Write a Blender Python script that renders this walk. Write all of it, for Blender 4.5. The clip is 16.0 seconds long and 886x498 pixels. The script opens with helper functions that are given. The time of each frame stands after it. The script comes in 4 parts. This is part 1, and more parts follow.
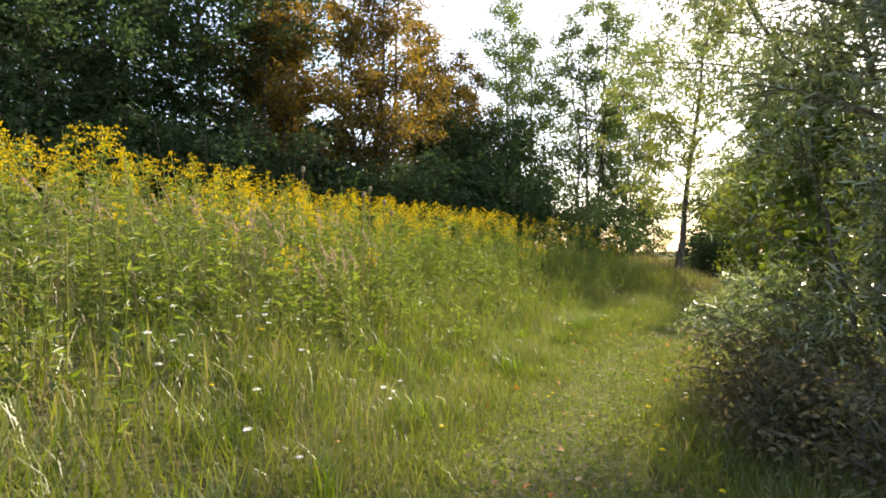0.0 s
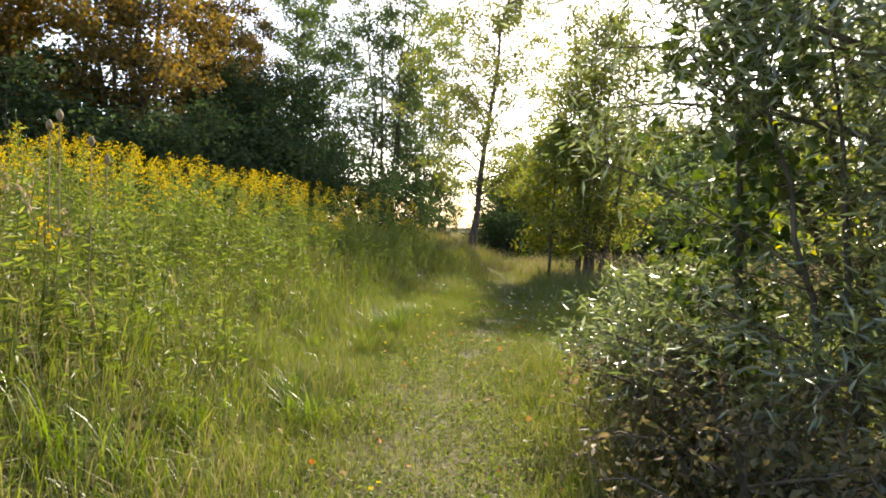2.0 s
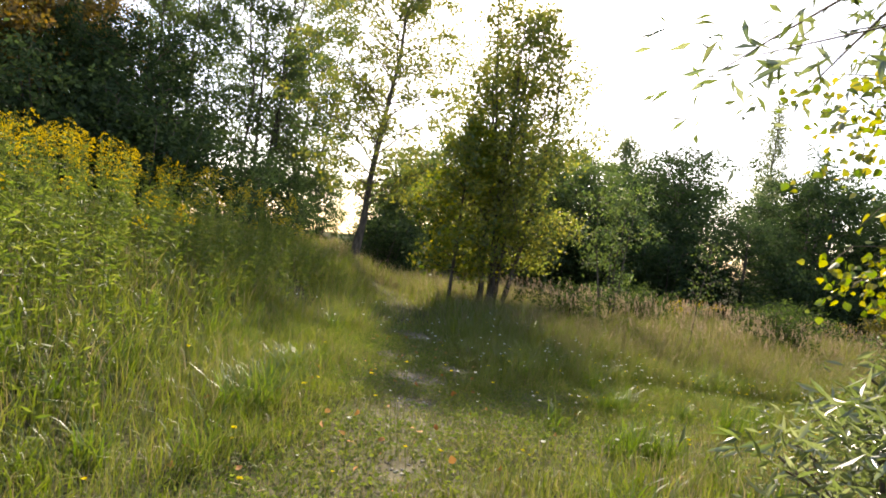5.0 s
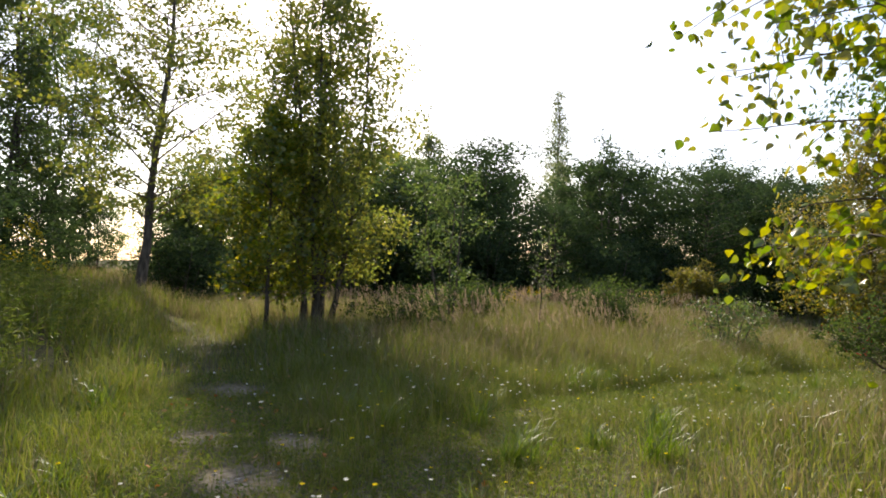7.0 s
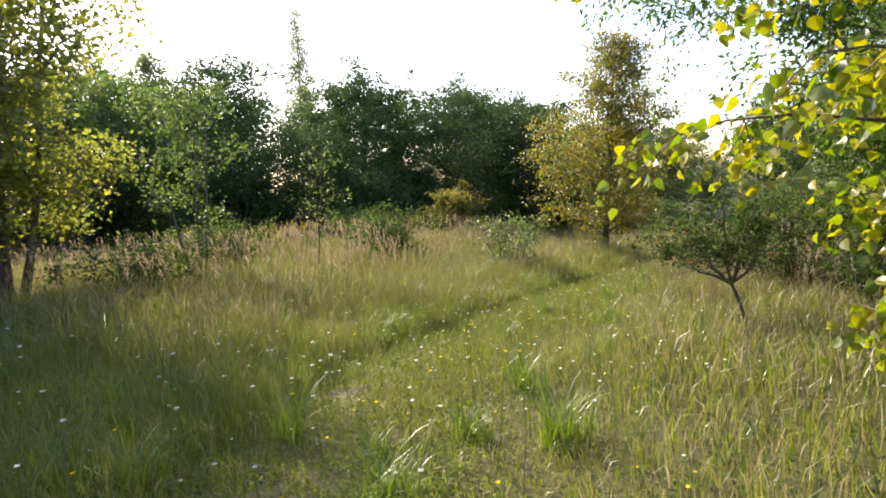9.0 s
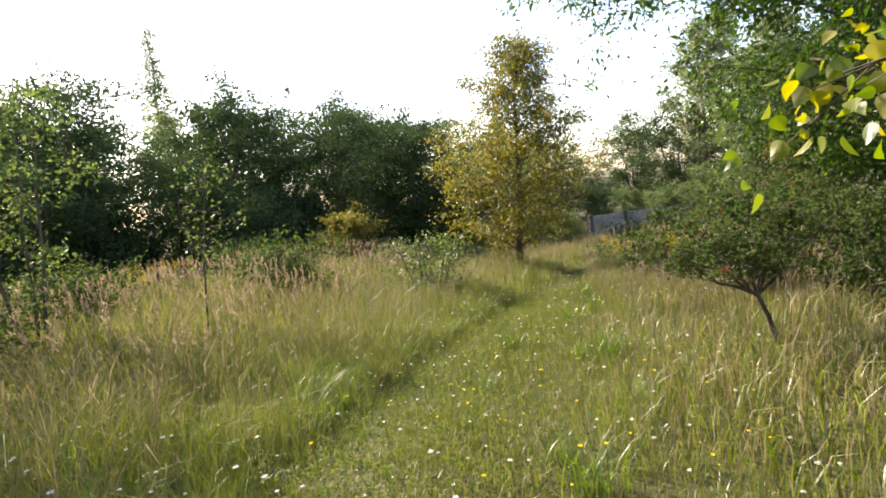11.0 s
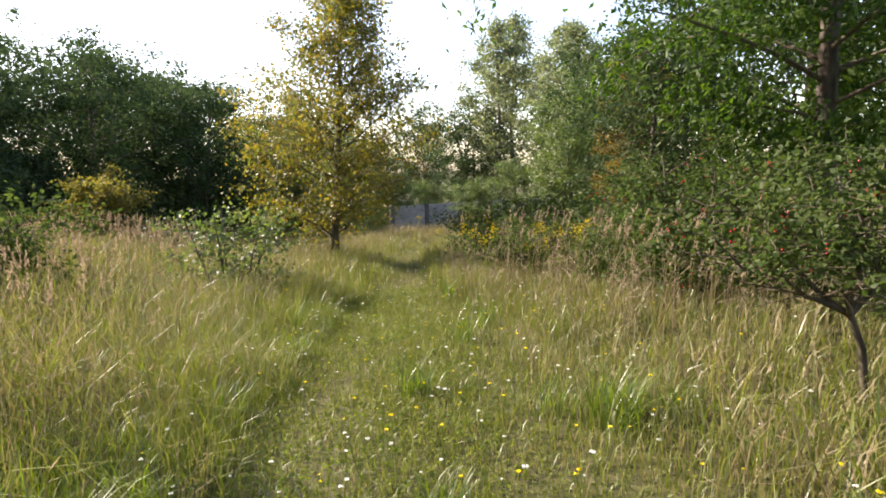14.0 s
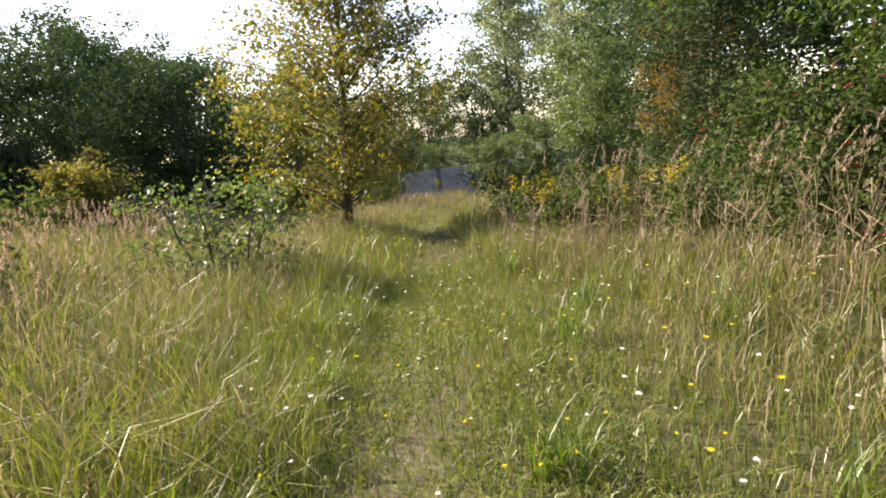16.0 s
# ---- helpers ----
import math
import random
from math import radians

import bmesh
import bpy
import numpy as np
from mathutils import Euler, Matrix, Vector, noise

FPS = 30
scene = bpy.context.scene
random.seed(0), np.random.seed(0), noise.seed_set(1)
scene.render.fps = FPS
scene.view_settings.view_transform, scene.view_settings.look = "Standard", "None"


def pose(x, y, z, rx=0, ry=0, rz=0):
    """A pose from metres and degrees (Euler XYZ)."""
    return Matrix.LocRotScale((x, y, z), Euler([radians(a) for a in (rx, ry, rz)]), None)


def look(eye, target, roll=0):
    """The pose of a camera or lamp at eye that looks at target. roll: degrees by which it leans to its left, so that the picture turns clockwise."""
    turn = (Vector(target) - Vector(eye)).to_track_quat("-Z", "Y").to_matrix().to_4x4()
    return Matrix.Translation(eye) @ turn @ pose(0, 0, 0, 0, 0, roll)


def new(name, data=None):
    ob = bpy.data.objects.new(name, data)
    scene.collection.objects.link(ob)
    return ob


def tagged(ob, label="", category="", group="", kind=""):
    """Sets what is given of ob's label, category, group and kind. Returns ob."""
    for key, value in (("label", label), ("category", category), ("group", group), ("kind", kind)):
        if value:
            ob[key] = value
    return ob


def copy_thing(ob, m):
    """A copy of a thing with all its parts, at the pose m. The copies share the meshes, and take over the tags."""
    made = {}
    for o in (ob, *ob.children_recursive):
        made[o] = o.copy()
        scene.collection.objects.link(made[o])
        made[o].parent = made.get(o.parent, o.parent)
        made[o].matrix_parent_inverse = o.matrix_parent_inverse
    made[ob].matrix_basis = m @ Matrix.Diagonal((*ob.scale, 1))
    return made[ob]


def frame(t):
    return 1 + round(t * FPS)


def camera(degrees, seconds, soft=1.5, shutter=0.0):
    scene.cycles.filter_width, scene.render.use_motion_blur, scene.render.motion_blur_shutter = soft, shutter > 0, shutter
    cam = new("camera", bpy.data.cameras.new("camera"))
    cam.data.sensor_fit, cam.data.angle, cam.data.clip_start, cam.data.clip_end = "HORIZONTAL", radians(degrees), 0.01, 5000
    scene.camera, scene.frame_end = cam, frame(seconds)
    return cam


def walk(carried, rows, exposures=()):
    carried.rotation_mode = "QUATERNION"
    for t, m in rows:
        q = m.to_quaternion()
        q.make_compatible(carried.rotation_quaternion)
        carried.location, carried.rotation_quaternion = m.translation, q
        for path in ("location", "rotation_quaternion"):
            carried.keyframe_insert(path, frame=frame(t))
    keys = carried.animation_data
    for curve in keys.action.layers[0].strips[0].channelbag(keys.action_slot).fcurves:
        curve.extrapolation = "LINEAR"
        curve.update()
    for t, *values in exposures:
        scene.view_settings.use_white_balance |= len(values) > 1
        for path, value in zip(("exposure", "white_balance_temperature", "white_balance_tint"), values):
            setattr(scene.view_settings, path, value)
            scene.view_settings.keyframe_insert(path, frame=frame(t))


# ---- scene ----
cam = camera(72.7, 16.0, soft=1.8)
METRES, EYE, TILT, LEAN, TURN = 18.0, 1.45, 0.0, 0.0, 0.0
EXPOSURES = [(0.0, 1.5, 7200, 16), (3.0, 1.5, 7100, 18), (5.5, 1.15, 7000, 18), (7.0, 0.85, 6800, 18), (8.0, 1.45, 6750, 19), (9.0, 1.6, 6800, 18), (12.5, 1.53, 7000, 19), (16.0, 1.55, 6900, 21)]
ROWS = [
    (0.0, 0.0, 0.0, 0.0, 0.0, 0.0, -0.0),
    (0.5, -0.0015, 0.0278, -0.0003, -6.67, 0.29, -3.7),
    (1.0, 0.0023, 0.0619, 0.0, -16.91, -1.83, -3.55),
    (1.5, 0.0087, 0.096, 0.0013, -14.07, -0.37, -3.28),
    (2.0, 0.0125, 0.1342, 0.0016, -19.98, -2.31, -1.65),
    (2.5, 0.0153, 0.1663, 0.002, -16.61, -0.36, 0.24),
    (3.0, 0.0203, 0.201, 0.0017, -19.98, -1.45, -2.04),
    (5.5, 0.0647, 0.3274, 0.0002, -35.81, -0.39, -3.48),
    (6.0, 0.0782, 0.3566, -0.0005, -40.9, 1.1, 3.57),
    (6.5, 0.0962, 0.38, 0.0011, -43.8, 1.37, -1.99),
    (7.0, 0.1145, 0.4039, 0.0017, -49.95, 0.81, -0.08),
    (7.5, 0.1371, 0.4232, 0.0005, -48.92, -6.18, -1.68),
    (8.0, 0.1608, 0.4472, 0.001, -65.62, -9.95, 2.92),
    (8.5, 0.1825, 0.4676, -0.0025, -72.19, -12.83, 5.92),
    (9.0, 0.2051, 0.4915, -0.0031, -73.76, -6.42, 3.8),
    (11.5, 0.3376, 0.573, -0.0153, -91.01, -10.19, 8.18),
    (12.0, 0.3699, 0.5861, -0.0219, -95.19, -17.79, 9.66),
    (12.5, 0.3996, 0.5954, -0.0207, -94.65, -7.16, 8.82),
    (13.0, 0.4275, 0.6048, -0.0227, -101.21, -10.7, 8.0),
    (13.5, 0.4579, 0.6079, -0.0241, -99.76, -8.32, 5.6),
    (14.0, 0.4883, 0.6129, -0.0295, -106.28, -7.64, 1.91),
    (14.5, 0.5173, 0.6128, -0.0365, -103.63, -10.12, 7.0),
    (15.0, 0.5499, 0.6147, -0.0396, -100.55, -8.95, 5.86),
    (15.5, 0.5795, 0.6142, -0.0422, -105.56, -8.84, 7.54),
    (16.0, 0.6133, 0.6103, -0.047, -106.33, -10.67, 6.26),
]
walk(cam, [(t, pose(0, 0, EYE, TILT, LEAN, TURN) @ pose(METRES * x, METRES * y, METRES * z, 90 + pitch, roll, yaw)) for t, x, y, z, yaw, pitch, roll in ROWS], exposures=EXPOSURES)

# ---- light ----
SUN_AZ, SUN_EL = radians(38), radians(36.5)   # azimuth from +y towards +x
world = bpy.data.worlds.new("sky")
scene.world = world
world.use_nodes = True
wn = world.node_tree.nodes
sky = wn.new("ShaderNodeTexSky")
sky.sky_type = 'NISHITA'
sky.sun_disc = False
sky.sun_elevation, sky.sun_rotation = SUN_EL, SUN_AZ
sky.dust_density, sky.air_density, sky.ozone_density = 1.3, 1.0, 0.5
wn["Background"].inputs[1].default_value = 0.15
world.node_tree.links.new(sky.outputs[0], wn["Background"].inputs[0])
sun_data = bpy.data.lights.new("sun", 'SUN')
sun_data.energy, sun_data.angle, sun_data.color = 4.5, radians(0.8), (1.0, 0.93, 0.80)
sun_way = Vector((math.sin(SUN_AZ) * math.cos(SUN_EL), math.cos(SUN_AZ) * math.cos(SUN_EL), math.sin(SUN_EL)))
sun = new("sun", sun_data)
sun.matrix_world = look(sun_way * 60, (0, 0, 0))


# ---- materials ----
def leafy(name, cols, trans=0.45, rough=0.5, gloss=0.25, patch=0.0, patch_col=(0.3, 0.25, 0.1)):
    """Thin vegetation: colour differs from leaf to leaf, light shines through."""
    m = bpy.data.materials.new(name)
    m.use_nodes = True
    nt = m.node_tree
    nt.nodes.remove(nt.nodes["Principled BSDF"])
    out = nt.nodes["Material Output"]
    geo = nt.nodes.new("ShaderNodeNewGeometry")
    ramp = nt.nodes.new("ShaderNodeValToRGB")
    el = ramp.color_ramp.elements
    while len(el) < len(cols):
        el.new(0.5)
    for k, c in enumerate(cols):
        el[k].position = k / (len(cols) - 1)
        el[k].color = (*c, 1)
    nt.links.new(geo.outputs["Random Per Island"], ramp.inputs[0])
    col = ramp.outputs[0]
    tc = nt.nodes.new("ShaderNodeTexCoord")
    noi = nt.nodes.new("ShaderNodeTexNoise")
    noi.inputs["Scale"].default_value = 0.9
    noi.inputs["Detail"].default_value = 4
    nt.links.new(tc.outputs["Object"], noi.inputs[0])
    mix = nt.nodes.new("ShaderNodeMix")
    mix.data_type = 'RGBA'
    mr = nt.nodes.new("ShaderNodeMapRange")
    mr.inputs[1].default_value, mr.inputs[2].default_value = 0.42, 0.62
    mr.inputs[4].default_value = patch
    nt.links.new(noi.outputs[0], mr.inputs[0])
    nt.links.new(mr.outputs[0], mix.inputs[0])
    nt.links.new(col, mix.inputs[6])
    mix.inputs[7].default_value = (*patch_col, 1)
    col = mix.outputs[2]
    dif = nt.nodes.new("ShaderNodeBsdfDiffuse")
    tra = nt.nodes.new("ShaderNodeBsdfTranslucent")
    hsv = nt.nodes.new("ShaderNodeHueSaturation")
    hsv.inputs["Saturation"].default_value = 1.15
    hsv.inputs["Value"].default_value = 1.25
    nt.links.new(col, hsv.inputs["Color"])
    nt.links.new(col, dif.inputs[0])
    nt.links.new(hsv.outputs[0], tra.inputs[0])
    m1 = nt.nodes.new("ShaderNodeMixShader")
    m1.inputs[0].default_value = trans
    nt.links.new(dif.outputs[0], m1.inputs[1])
    nt.links.new(tra.outputs[0], m1.inputs[2])
    glo = nt.nodes.new("ShaderNodeBsdfGlossy")
    glo.inputs["Roughness"].default_value = rough
    m2 = nt.nodes.new("ShaderNodeMixShader")
    m2.inputs[0].default_value = gloss * 0.16
    nt.links.new(m1.outputs[0], m2.inputs[1])
    nt.links.new(glo.outputs[0], m2.inputs[2])
    nt.links.new(m2.outputs[0], out.inputs[0])
    return m


def rough_mat(name, c1, c2, scale=6.0, rough=0.9, bump=0.3, stretch=(1, 1, 1), mid=(0.35, 0.65)):
    m = bpy.data.materials.new(name)
    m.use_nodes = True
    nt = m.node_tree
    b = nt.nodes["Principled BSDF"]
    b.inputs["Roughness"].default_value = rough
    b.inputs["Specular IOR Level"].default_value = 0.2
    tc = nt.nodes.new("ShaderNodeTexCoord")
    mp = nt.nodes.new("ShaderNodeMapping")
    mp.inputs["Scale"].default_value = stretch
    nt.links.new(tc.outputs["Object"], mp.inputs[0])
    n1 = nt.nodes.new("ShaderNodeTexNoise")
    n1.inputs["Scale"].default_value = scale
    n1.inputs["Detail"].default_value = 8
    n1.inputs["Roughness"].default_value = 0.65
    nt.links.new(mp.outputs[0], n1.inputs[0])
    ramp = nt.nodes.new("ShaderNodeValToRGB")
    ramp.color_ramp.elements[0].position, ramp.color_ramp.elements[1].position = mid
    ramp.color_ramp.elements[0].color, ramp.color_ramp.elements[1].color = (*c1, 1), (*c2, 1)
    nt.links.new(n1.outputs[0], ramp.inputs[0])
    nt.links.new(ramp.outputs[0], b.inputs["Base Color"])
    bp = nt.nodes.new("ShaderNodeBump")
    bp.inputs["Strength"].default_value = bump
    bp.inputs["Distance"].default_value = 0.02
    nt.links.new(n1.outputs[0], bp.inputs["Height"])
    nt.links.new(bp.outputs[0], b.inputs["Normal"])
    return m


MAT_DARK = leafy("dark_foliage", [(0.032, 0.054, 0.022), (0.048, 0.078, 0.029), (0.070, 0.104, 0.036)], 0.42, 0.5, 0.08)
MAT_GREEN = leafy("green_foliage", [(0.060, 0.100, 0.026), (0.095, 0.140, 0.036), (0.145, 0.180, 0.050)], 0.58, 0.45, 0.35)
MAT_FRESH = leafy("fresh_foliage", [(0.055, 0.088, 0.020), (0.085, 0.120, 0.028), (0.140, 0.160, 0.040)], 0.5, 0.5, 0.1)
MAT_LOCUST = leafy("locust_foliage", [(0.035, 0.075, 0.014), (0.058, 0.110, 0.020), (0.100, 0.155, 0.028)], 0.5, 0.5, 0.12)
MAT_YELLOW = leafy("yellowing_foliage", [(0.090, 0.120, 0.028), (0.165, 0.165, 0.034), (0.300, 0.225, 0.038)], 0.55, 0.42, 0.35)
MAT_ORANGE = leafy("autumn_foliage", [(0.105, 0.098, 0.032), (0.180, 0.128, 0.034), (0.285, 0.178, 0.040)], 0.58, 0.5, 0.2)
MAT_SILVER = leafy("willow_foliage", [(0.085, 0.120, 0.034), (0.140, 0.180, 0.055), (0.250, 0.280, 0.130)], 0.60, 0.34, 0.8)
MAT_GREY = leafy("grey_green_foliage", [(0.100, 0.130, 0.060), (0.145, 0.175, 0.078), (0.215, 0.230, 0.095)], 0.66, 0.45, 0.3)
MAT_COTTON = leafy("cottonwood_foliage", [(0.080, 0.140, 0.020), (0.170, 0.220, 0.025), (0.340, 0.305, 0.034), (0.130, 0.175, 0.028)], 0.55, 0.35, 0.4)
MAT_BROAD = leafy("broad_green_foliage", [(0.035, 0.060, 0.012), (0.060, 0.092, 0.016), (0.105, 0.130, 0.022)], 0.4, 0.45, 0.2)
MAT_POPLAR = leafy("poplar_foliage", [(0.105, 0.135, 0.034), (0.165, 0.190, 0.044), (0.255, 0.240, 0.052)], 0.66, 0.45, 0.2)
MAT_SCRUB = leafy("scrub_foliage", [(0.075, 0.082, 0.034), (0.130, 0.115, 0.052), (0.210, 0.160, 0.085)], 0.5, 0.45, 0.2)
MAT_YBUSH = leafy("yellow_bush_foliage", [(0.110, 0.122, 0.030), (0.170, 0.158, 0.038), (0.240, 0.195, 0.045)], 0.55, 0.45, 0.2)
MAT_HAW = leafy("hawthorn_foliage", [(0.038, 0.062, 0.018), (0.062, 0.098, 0.026), (0.095, 0.125, 0.036)], 0.45, 0.5, 0.06)
MAT_GRASS = leafy("green_grass", [(0.078, 0.118, 0.018), (0.118, 0.165, 0.026), (0.178, 0.210, 0.038), (0.240, 0.228, 0.070)], 0.45, 0.4, 0.3, 0.35, (0.150, 0.170, 0.030))
MAT_HERB = leafy("herb_leaves", [(0.075, 0.115, 0.022), (0.122, 0.170, 0.034), (0.190, 0.225, 0.055)], 0.5, 0.5, 0.12, 0.4, (0.160, 0.165, 0.035))
MAT_TUFT = leafy("tuft_grass", [(0.075, 0.128, 0.018), (0.115, 0.172, 0.026), (0.172, 0.215, 0.042)], 0.5, 0.4, 0.3)
MAT_DRY = leafy("dry_grass", [(0.155, 0.140, 0.055), (0.230, 0.190, 0.090), (0.310, 0.262, 0.150), (0.125, 0.135, 0.038)], 0.4, 0.5, 0.2, 0.3, (0.200, 0.155, 0.085))
MAT_SEED = leafy("seed_heads", [(0.230, 0.170, 0.120), (0.330, 0.255, 0.180), (0.420, 0.345, 0.230)], 0.4, 0.6, 0.1)
MAT_ROD = leafy("goldenrod_leaves", [(0.095, 0.140, 0.026), (0.150, 0.200, 0.038), (0.220, 0.240, 0.060)], 0.55, 0.45, 0.2)
MAT_BLOOM = leafy("goldenrod_bloom", [(0.400, 0.280, 0.012), (0.540, 0.400, 0.018), (0.640, 0.500, 0.035)], 0.35, 0.6, 0.05)
MAT_WHITE = leafy("white_petals", [(0.650, 0.650, 0.580), (0.780, 0.770, 0.720)], 0.3, 0.6, 0.1)
MAT_YPETAL = leafy("yellow_petals", [(0.700, 0.560, 0.010), (0.800, 0.660, 0.030)], 0.3, 0.6, 0.1)
MAT_FALLEN = leafy("fallen_leaves", [(0.340, 0.130, 0.040), (0.480, 0.240, 0.090), (0.520, 0.380, 0.200)], 0.2, 0.6, 0.1)
MAT_RED = leafy("red_berries", [(0.330, 0.020, 0.012), (0.480, 0.040, 0.020)], 0.05, 0.25, 0.5)
MAT_BARK = rough_mat("bark", (0.045, 0.036, 0.028), (0.150, 0.125, 0.100), 9, 0.95, 0.6, (1, 1, 0.25))
MAT_TWIG = rough_mat("twig_bark", (0.070, 0.055, 0.038), (0.170, 0.140, 0.100), 14, 0.9, 0.3)
MAT_CONCRETE = rough_mat("weathered_concrete", (0.170, 0.165, 0.155), (0.360, 0.350, 0.330), 1.6, 0.9, 0.25)
MAT_POST = rough_mat("stained_concrete", (0.060, 0.058, 0.054), (0.150, 0.145, 0.135), 3, 0.9, 0.25)
MAT_STALK = rough_mat("dry_stalk", (0.160, 0.120, 0.070), (0.300, 0.240, 0.150), 20, 0.9, 0.1)
MAT_STONE = rough_mat("pale_stone", (0.260, 0.240, 0.200), (0.480, 0.450, 0.400), 20, 0.9, 0.3)


def ground_material():
    m = rough_mat("meadow_ground", (0.028, 0.034, 0.010), (0.095, 0.085, 0.035), 11.0, 1.0, 1.0)
    nt = m.node_tree
    b = nt.nodes["Principled BSDF"]
    att = nt.nodes.new("ShaderNodeAttribute")
    att.attribute_name = "bare"
    n = nt.nodes.new("ShaderNodeTexNoise")
    n.inputs["Scale"].default_value = 16
    n.inputs["Detail"].default_value = 8
    tc = nt.nodes.new("ShaderNodeTexCoord")
    nt.links.new(tc.outputs["Object"], n.inputs[0])
    ramp = nt.nodes.new("ShaderNodeValToRGB")
    ramp.color_ramp.elements[0].position, ramp.color_ramp.elements[1].position = 0.35, 0.7
    ramp.color_ramp.elements[0].color, ramp.color_ramp.elements[1].color = (0.13, 0.105, 0.065, 1), (0.30, 0.265, 0.20, 1)
    nt.links.new(n.outputs[0], ramp.inputs[0])
    mix = nt.nodes.new("ShaderNodeMix")
    mix.data_type = 'RGBA'
    old = b.inputs["Base Color"].links[0].from_socket
    nt.links.new(att.outputs["Fac"], mix.inputs[0])
    nt.links.new(old, mix.inputs[6])
    nt.links.new(ramp.outputs[0], mix.inputs[7])
    nt.links.new(mix.outputs[2], b.inputs["Base Color"])
    return m


MAT_GROUND = ground_material()

# ---- the lie of the land ----
EDGE = np.array([(-0.9, -8), (-0.6, 0), (0.1, 5.5), (1.2, 9.2), (3.4, 13), (8, 20), (12.5, 27), (17, 40)], float)   # foot of the bank
PATH_A = np.array([(0.3, -5), (0.35, 0), (0.75, 4), (2.3, 8), (4.3, 11), (6.0, 14.2), (8.8, 20), (10.4, 24)], float)
PATH_B = np.array([(3.2, 9.4), (7, 10.85), (9.5, 11.25), (11.5, 11.05), (14, 10.5), (17, 9.75), (21, 8.2), (27, 7.0), (38, 2.5)], float)
BARE = [(4.4, 11.0, 0.28), (3.8, 10.1, 0.2), (5.3, 11.6, 0.26), (0.55, 2.1, 0.2), (6.2, 14.0, 0.3), (8.3, 11.2, 0.16), (2.9, 8.7, 0.16), (4.7, 12.2, 0.2)]


def smooth(a, b, x):
    u = np.clip((x - a) / (b - a), 0, 1)
    return u * u * (3 - 2 * u)


def to_line(line, x, y):
    """Distance from points to a bent line, and the side (left positive)."""
    best = np.full(np.shape(x), 1e9)
    side = np.zeros(np.shape(x))
    for (x0, y0), (x1, y1) in zip(line[:-1], line[1:]):
        dx, dy = x1 - x0, y1 - y0
        u = np.clip(((x - x0) * dx + (y - y0) * dy) / (dx * dx + dy * dy), 0, 1)
        d = np.hypot(x - x0 - u * dx, y - y0 - u * dy)
        s = dx * (y - y0) - dy * (x - x0)
        side = np.where(d < best, np.sign(s), side)
        best = np.minimum(best, d)
    return best, side


def waves(x, y, f, seed):
    r = np.random.RandomState(seed)
    z = 0
    for _ in range(6):
        a, p, q = r.uniform(0, 6.28), r.uniform(0, 6.28), r.uniform(0.6, 1.6)
        z = z + np.sin((x * math.cos(a) + y * math.sin(a)) * f * q + p)
    return z / 6


def ground_z(x, y):
    x, y = np.asarray(x, float), np.asarray(y, float)
    z = np.interp(x, [3.0, 4.5, 11.5, 25, 44, 60], [0, -0.06, -0.72, -1.62, -3.0, -3.2])
    z = z * (1 - 0.40 * smooth(11.5, 16, y) * smooth(60, 20, x)) * (1 - 0.5 * smooth(5, -2, y) * smooth(34, 24, x))
    d, s = to_line(EDGE, x, y)
    left = d * s
    z = z + 0.40 * 1.7 * (1 - np.exp(-np.clip(left, 0, 60) / 2.4) + 0.0) * 1.9 * smooth(-0.2, 1.0, left)
    z = z + 0.035 * waves(x, y, 1.5, 3)
    return z


def gz(x, y):
    return float(ground_z(np.array([x]), np.array([y]))[0])


# ---- mesh helpers ----
def mesh_from(name, verts, faces, mats, index=None, soft=False):
    """A mesh from arrays: faces all triangles or all quads."""
    me = bpy.data.meshes.new(name)
    verts, faces = np.asarray(verts, np.float32), np.asarray(faces, np.int32)
    k = faces.shape[1]
    me.vertices.add(len(verts))
    me.vertices.foreach_set("co", verts.ravel())
    me.loops.add(faces.size)
    me.loops.foreach_set("vertex_index", faces.ravel())
    me.polygons.add(len(faces))
    me.polygons.foreach_set("loop_start", np.arange(0, faces.size, k, dtype=np.int32))
    for m in mats:
        me.materials.append(m)
    if index is not None:
        me.polygons.foreach_set("material_index", np.asarray(index, np.int32))
    if soft:
        me.polygons.foreach_set("use_smooth", np.ones(len(faces), bool))
    me.update(calc_edges=True)
    return me


def put(name, mesh, parent=None, label=""):
    ob = new(name, mesh)
    if parent is not None:
        ob.parent = parent
    return tagged(ob, label)


def unit(v):
    return v / np.maximum(np.linalg.norm(v, axis=-1, keepdims=True), 1e-9)


